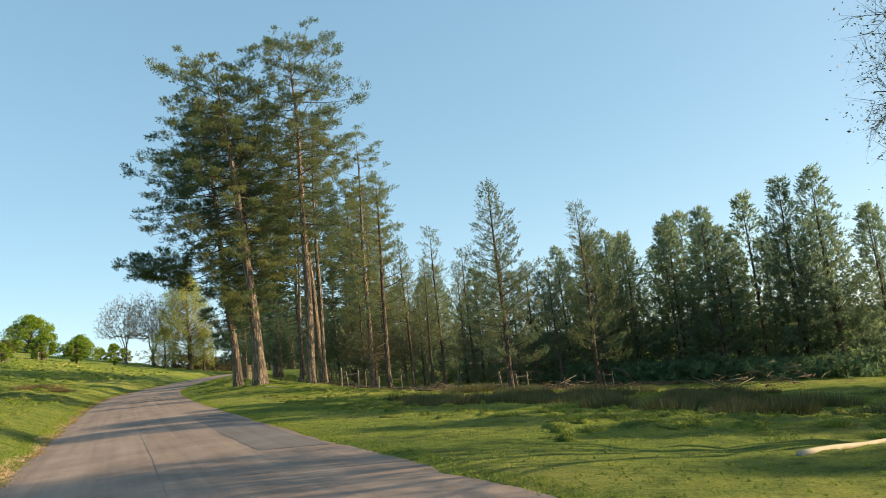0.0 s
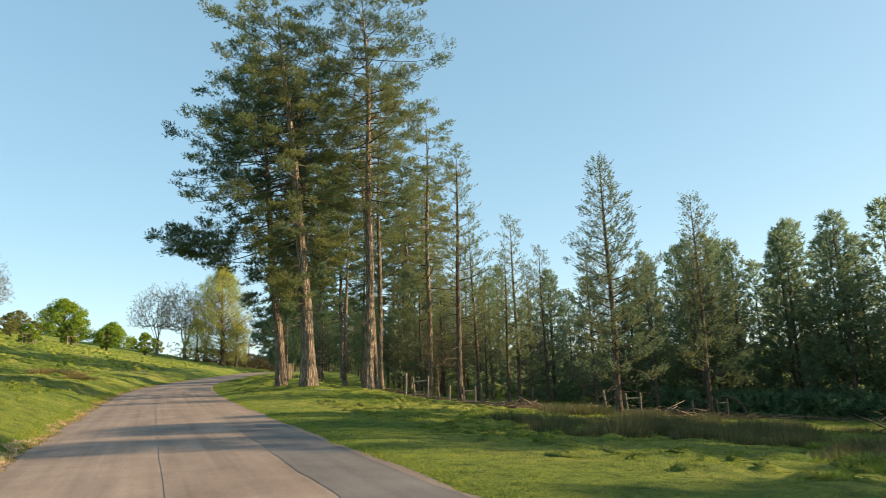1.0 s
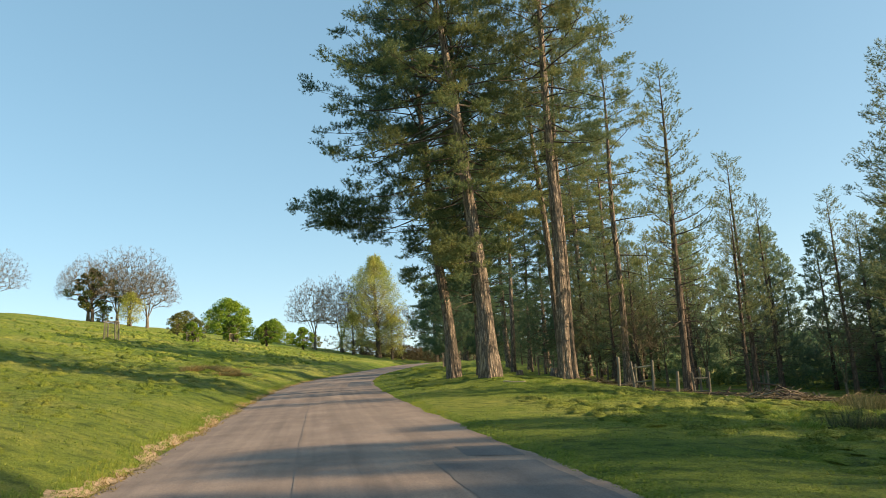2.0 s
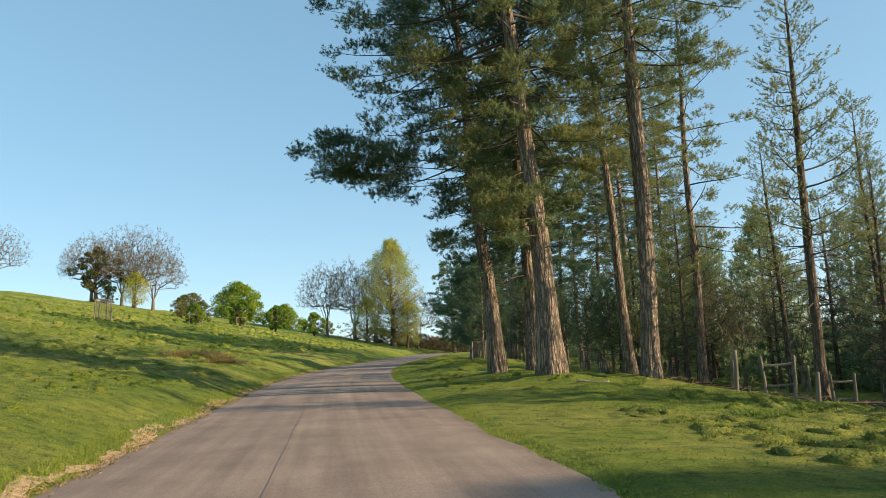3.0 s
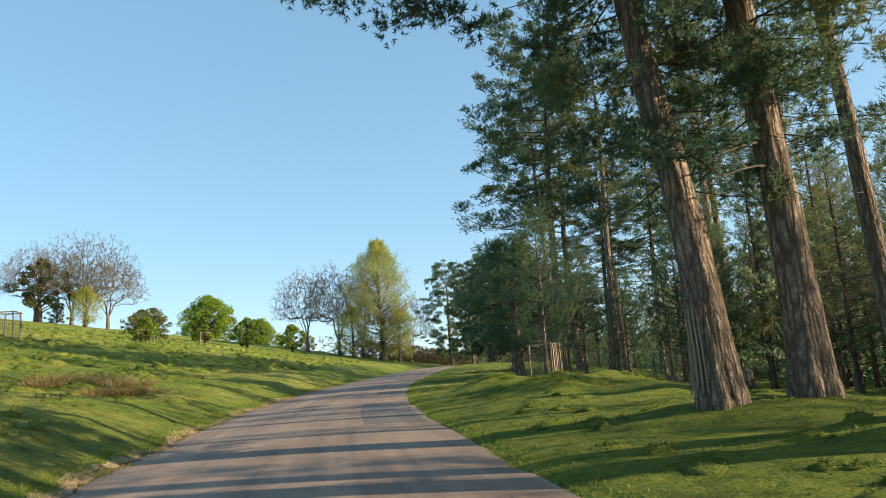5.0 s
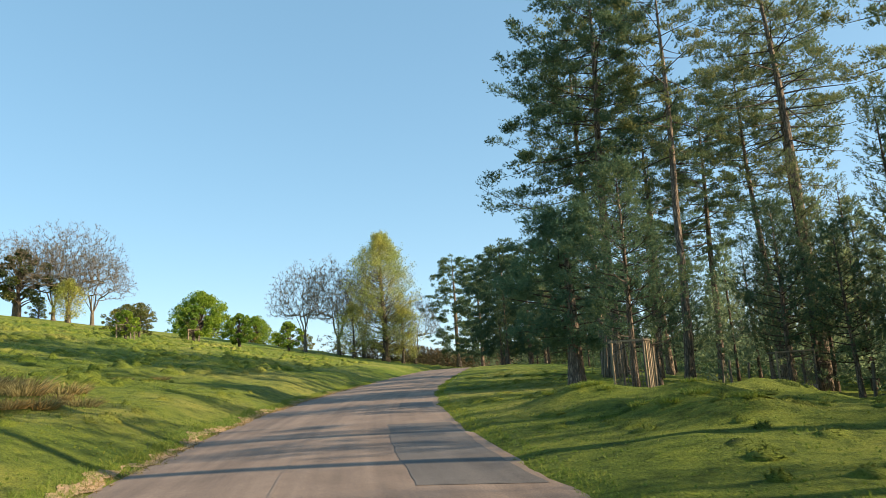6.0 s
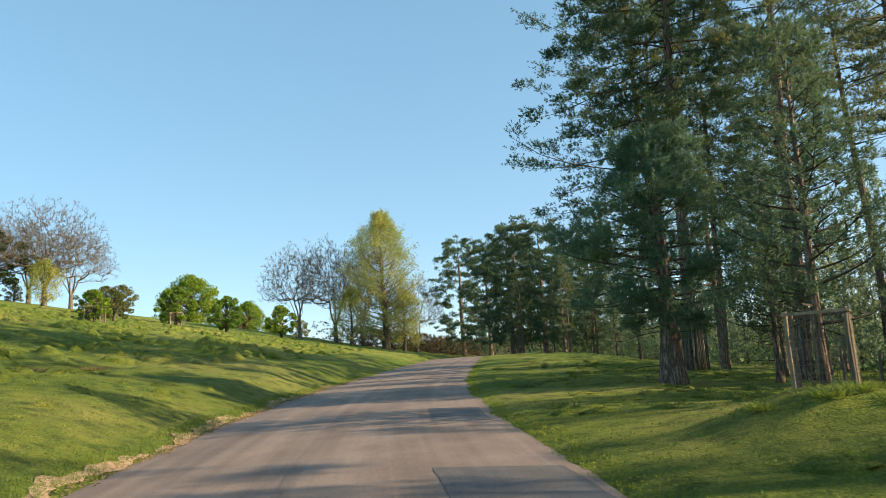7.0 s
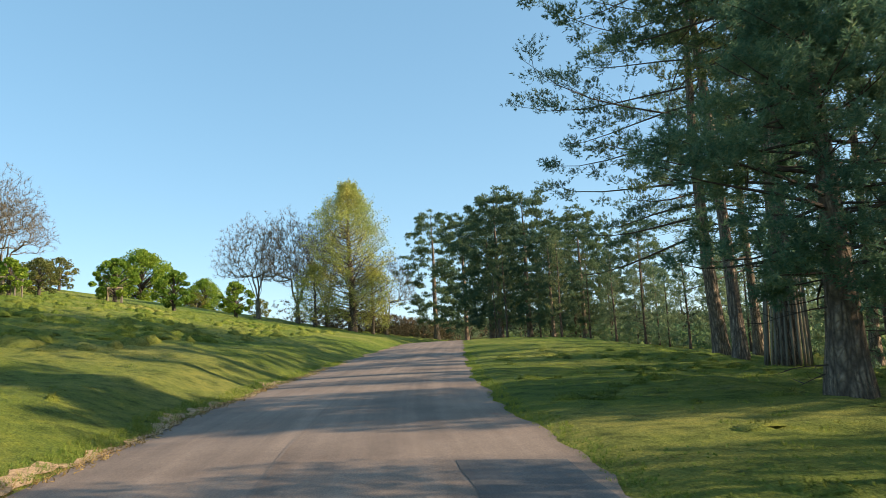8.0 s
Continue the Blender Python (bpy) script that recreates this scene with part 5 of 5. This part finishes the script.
stump_geo.tube(np.array([(0, 0, -0.1), (0, 0, 0.1), (0.02, 0, 0.45), (0.02, 0, 0.62), (0.02, 0, 0.63)]), np.array([0.42, 0.36, 0.29, 0.28, 0.2]), 12, 1 + 0.06 * np.random.default_rng(1).normal(0, 1, (5, 12)))
stump = new("tree_stump", stump_geo.mesh("tree_stump", BARK, True))
stump.matrix_basis = stand(-12.6, 73.2, 0, 0.0)
tagged(stump, "sawn pine stump standing in mossy grass", "stump")
low_stump = new("tree_stump", stump.data)
low_stump.matrix_basis = stand(-15.3, 74.1, 140, 0.0) @ Matrix.Diagonal((0.8, 0.9, 0.8, 1))
tagged(low_stump, "short sunlit pine stump beside a hummock", "stump")


# ---- seats by the far pines ----
def bench(m, label):
    ob = root("picnic_bench", m, label, "bench", "benches by the far pines")
    for y, z, w in ((-0.12, 0.74, 0.07), (0.05, 0.74, 0.07), (0.22, 0.74, 0.07)):
        g = Geo()
        g.box((0, y, z), (0.9, w, 0.02))
        part("top_board", g, PALE, ob)
    for y in (-0.65, 0.75):
        g = Geo()
        g.box((0, y, 0.43), (0.9, 0.13, 0.02))
        part("seat", g, PALE, ob)
    for x in (-0.65, 0.65):
        for s in (-1, 1):
            part("leg", bar_between((x, 0.05 + s * 0.55, -0.02), (x, 0.05 + s * 0.2, 0.72), 0.045), POST, ob)
        part("cross_beam", bar_between((x, -0.75, 0.39), (x, 0.85, 0.39), 0.04), POST, ob)
    return ob


bench_one = bench(stand(-31.2, 158.0, 20, 0.0), "wooden picnic bench on grass near far pines")
copy_thing(bench_one, stand(-33.8, 160.5, 60, 0.0))
copy_thing(bench_one, stand(-28.2, 150.0, -20, 0.0))

# ---- rushes, tussocks and grass ----
rush = rush_clump("rush_tussock", stand(4.0, 38.0), "brown green clump of soft rush", RUSH, 111, 620, 0.72, 0.8, "rush", "rush tussocks in damp ground")
tuft = tussock("grass_tussock", stand(2.0, 22.0), "coarse tussock of long green grass", BLADES, 112, 220, 0.26, 0.38, "grass tussock", "grass tussocks")
straw = tussock("dry_grass_tussock", stand(-36.6, 66.0), "dry straw coloured grass tussock on the bank", STRAW, 113, 340, 0.5, 0.6, "grass tussock", "dry tussocks on the bank")
place_rng = np.random.default_rng(17)
for i in range(130):
    y = place_rng.uniform(19, 34) if i % 2 else place_rng.uniform(30, 46)
    x = float(road_x(y)) + place_rng.uniform(float(np.interp(y, [18, 25, 33, 36, 46], [12, 9, 9, 15, 16])), 20 if i % 4 else 27) / 0.91
    copy_thing(rush, stand(x, y, place_rng.uniform(0, 360), 0.02, place_rng.uniform(0.5, 1.05)))
for i in range(70):
    y = place_rng.uniform(8, 48)
    x = float(road_x(y)) + place_rng.uniform(7, 17) / 0.91
    copy_thing(tuft, stand(x, y, place_rng.uniform(0, 360), 0.02, place_rng.uniform(0.5, 1.0)))
for i in range(15):
    copy_thing(straw, stand(min(-33.6, -36.0 + place_rng.normal(0, 2.2)), 64.5 + place_rng.normal(0, 1.3), place_rng.uniform(0, 360), 0.02, place_rng.uniform(0.6, 1.1)))
for x, y, k in ((-21.3, 67.6, 1.0), (-21.0, 67.2, 0.9), (-19.4, 63.3, 1.0), (-19.8, 63.0, 0.9), (-19.2, 66.6, 0.9), (-18.7, 62.2, 0.9), (-22.3, 67.6, 0.8), (-21.6, 67.4, 0.9), (-21.0, 67.8, 0.7), (-20.3, 63.6, 1.0), (-19.6, 63.9, 1.0), (-19.9, 64.4, 0.8)):
    copy_thing(tuft, stand(x, y, k * 400, 0.02, k * 0.6))
for x, y, k in ((-40.8, 76.8, 0.8), (-41.2, 80.0, 0.8), (-39.2, 72.8, 0.7)):
    copy_thing(straw, stand(x, y, k * 400, 0.02, k * 0.7))


def grass_sheet(name, label, seed, count, y0, y1, u0, u1, tall, width, per=6):
    """Short blades in tufts over a stretch beside the road, thicker near it."""
    rng = np.random.default_rng(seed)
    y = rng.uniform(y0, y1, count)
    f = rng.uniform(0, 1, count) ** 1.6
    u = u0 + (u1 - u0) * f
    x = road_x(y) + u / np.interp(y, GRID_Y, GRID_C)
    keep = np.sin(x * 1.7 + np.sin(y * 0.9) * 2) * np.sin(y * 1.3 + np.cos(x) * 2) > rng.uniform(-1.2, 0.9, count)
    x, y = x[keep], y[keep]
    p = np.stack([x, y, height(x, y) - 0.01], -1)
    g = Geo()
    g.tris(blades(rng, p, np.tile(np.array([0, 0, 1.0]), (len(p), 1)), per, tall, width, 0.55))
    return tagged(new(name, g.mesh(name, BLADES)), label, "grass", kind="stuff")


grass_sheet("grass", "short uneven green grass on the bank by the road", 121, 23000, 8, 75, -3.1, -18, 0.05, 0.025, 4)
grass_sheet("grass", "short mown green grass beside the road", 122, 22000, 2, 75, 3.05, 19, 0.045, 0.025, 4)


def clump_sheet(label, seed, count, y0, y1, u0, u1, tall, mat):
    """Many low clumps of coarser grass, joined."""
    rng = np.random.default_rng(seed)
    y, u = rng.uniform(y0, y1, count), rng.uniform(u0, u1, count)
    x = road_x(y) + u / np.interp(y, GRID_Y, GRID_C)
    far = np.hypot(x - 5.6, y - 11.3) > 2.2
    x, y, count = x[far], y[far], int(far.sum())
    big = rng.uniform(0.5, 1.2, count)
    c = np.repeat(np.stack([x, y], -1), 7, 0) + rng.normal(0, 0.16, (count * 7, 2)) * np.repeat(big, 7)[:, None]
    p = np.stack([c[:, 0], c[:, 1], height(c[:, 0], c[:, 1]) - 0.02], -1)
    g = Geo()
    g.tris(blades(rng, p, np.tile(np.array([0, 0, 0.8]), (len(p), 1)), 5, tall, 0.018, 0.6))
    return tagged(new("grass", g.mesh("grass", mat)), label, "grass", kind="stuff")


def turf_mounds(label, seed, count, y0, y1, u0, u1, wide, tall):
    """Low uneven hummocks of turf, each with a ragged rim, joined."""
    rng = np.random.default_rng(seed)
    y = rng.uniform(y0, y1, count)
    u = u0 + (u1 - u0) * rng.uniform(0, 1, count)
    x = road_x(y) + u / np.interp(y, GRID_Y, GRID_C)
    keep = (np.hypot(x - 5.6, y - 11.3) > 2.2) & (np.sin(x * 0.5 + 1.2 * np.sin(y * 0.31)) * np.sin(y * 0.43 + x * 0.2) > rng.uniform(-1.1, 0.6, count))
    x, y = x[keep], y[keep]
    n = len(x)
    size = wide * rng.uniform(0.45, 1.3, (n, 1))
    top = tall * rng.uniform(0.4, 1.3, (n, 1))
    turn = rng.uniform(0, 6.28, (n, 1))
    a = np.linspace(0, 2 * math.pi, 10)[None, :-1]
    stretch = rng.uniform(0.9, 1.9, (n, 1))
    rows = []
    for f, lift in ((1.0, -0.25), (0.8, 0.45), (0.42, 0.92)):
        rim = f * size * rng.uniform(0.72, 1.25, (n, 9))
        dx, dy = rim * np.cos(a) * stretch, rim * np.sin(a)
        px = x[:, None] + dx * np.cos(turn) - dy * np.sin(turn)
        py = y[:, None] + dx * np.sin(turn) + dy * np.cos(turn)
        rows.append(np.stack([px, py, height(px, py) + top * lift * rng.uniform(0.8, 1.2, (n, 9))], -1))
    crown = np.stack([x, y, height(x, y) + top[:, 0]], -1)[:, None]
    v = np.concatenate(rows + [crown], 1)
    i = np.arange(9)
    j = (i + 1) % 9
    quads = np.concatenate([np.stack([i + k, j + k, j + k + 9, i + k + 9], -1) for k in (0, 9)])
    cap = np.stack([i + 18, j + 18, np.full(9, 27)], -1)
    base = (np.arange(n) * 28)[:, None, None]
    g = Geo()
    g.v.append(v.reshape(-1, 3))
    g.q.append((quads[None] + base).reshape(-1, 4))
    g.t.append((cap[None] + base).reshape(-1, 3))
    g.n += n * 28
    # blades stand on the crowns
    p = np.concatenate([crown, rows[2], rows[1][:, ::2]], 1).reshape(-1, 3) - np.array([0, 0, 0.01])
    g.tris(blades(rng, p, np.tile(np.array([0, 0, 0.7]), (len(p), 1)), 2, 0.09, 0.02, 0.6))
    return tagged(new("turf_hummocks", g.mesh("turf_hummocks", GRASS, True)), label, "turf", kind="stuff")


turf_mounds("low tufted hummocks over the sunlit grass bank", 131, 1500, 12, 80, -24, -4.6, 0.2, 0.09)
turf_mounds("low tufted hummocks over the upper hill", 132, 1100, 70, 135, -48, -8, 0.42, 0.22)
turf_mounds("uneven hummocks in the rough marshy field", 133, 1700, 5, 46, 6.0, 26, 0.27, 0.075)
turf_mounds("low turf hummocks round the old pines", 134, 350, 44, 100, 4.0, 12, 0.24, 0.065)

clump_sheet("low clumps of coarse grass in the rough field", 125, 2200, 6, 48, 6.5, 26, 0.085, BLADES)
clump_sheet("low clumps of coarse grass on the bank", 126, 900, 12, 110, -26, -5, 0.08, BLADES)
clump_sheet("low dark tussocks over the upper slope", 128, 900, 80, 150, -42, -12, 0.22, BLADES)
clump_sheet("mossy clumps under the old pines", 127, 500, 48, 108, 4.5, 16, 0.08, BLADES)


def edge_grass(label, seed, count, y0, y1, u0, u1, tall):
    """Longer blades that overhang the road's edge."""
    rng = np.random.default_rng(seed)
    y = rng.uniform(y0, y1, count)
    u = np.sign(u0) * (road_half(y) + rng.uniform(abs(u0), abs(u1), count)) + ragged(y, 8, 0.6)
    x = road_x(y) + u / np.interp(y, GRID_Y, GRID_C)
    p = np.stack([x, y, height(x, y) - 0.01], -1)
    g = Geo()
    g.tris(blades(rng, p, np.tile(np.array([0, 0, 0.9]), (count, 1)), 7, tall, 0.008, 0.5))
    return tagged(new("grass", g.mesh("grass", BLADES)), label, "grass", kind="stuff")


edge_grass("ragged longer grass along the bank edge", 123, 8000, 8, 100, -0.05, -0.55, 0.1)
edge_grass("ragged grass overhanging the road edge", 124, 5600, 2, 105, 0.01, 0.4, 0.065)


def verge_straw(label, seed, count, y0, y1):
    """Flattened dry blades over the crumbling edge of the road."""
    rng = np.random.default_rng(seed)
    y = rng.uniform(y0, y1, count)
    u = -road_half(y) + rng.normal(0.0, 0.1, count) + ragged(y, 8, 0.8)
    x = road_x(y) + u / np.interp(y, GRID_Y, GRID_C)
    p = np.stack([x, y, np.maximum(height(x, y), road_z(y) + camber(u, y)) + 0.012], -1)
    g = Geo()
    g.tris(blades(rng, p, np.tile(np.array([0, 0, 0.25]), (count, 1)), 3, 0.085, 0.012, 0.8))
    return tagged(new("dry_grass", g.mesh("dry_grass", STRAW)), label, "grass", kind="stuff")


verge_straw("flattened dry grass along the crumbling road edge", 141, 5000, 8, 95)


def wood_litter(label, seed, line, count, deep):
    """Small dead sticks strewn along the wood's edge, joined."""
    rng = np.random.default_rng(seed)
    line = np.array(line, float)
    f = rng.uniform(0, len(line) - 1.001, count)
    i = f.astype(int)
    p = line[i] + (line[i + 1] - line[i]) * (f - i)[:, None] + rng.normal(0, deep, (count, 2))
    q = np.stack([p[:, 0], p[:, 1], height(p[:, 0], p[:, 1]) + rng.uniform(0.01, 0.14, count)], -1)
    a = rng.uniform(0, 6.28, count)
    d = np.stack([np.cos(a), np.sin(a), rng.uniform(-0.1, 0.35, count)], -1) * rng.uniform(0.15, 0.6, (count, 1))
    w = np.stack([-np.sin(a), np.cos(a), np.full(count, 0.5)], -1) * 0.014
    g = Geo()
    g.tris(np.stack([q - d - w, q - d + w, q + d], 1))
    g.tris(np.stack([q - d + w, q + d + w * 0.5, q + d], 1))
    return tagged(new("wood_litter", g.mesh("wood_litter", LITTER)), label, "wood litter", kind="stuff")


wood_litter("brown dead sticks strewn along the wood edge", 131, [(-9, 54.5), (-4, 50.8), (1, 48.2), (5, 49), (9, 52.5), (13, 55), (18, 55)], 5200, 0.8)
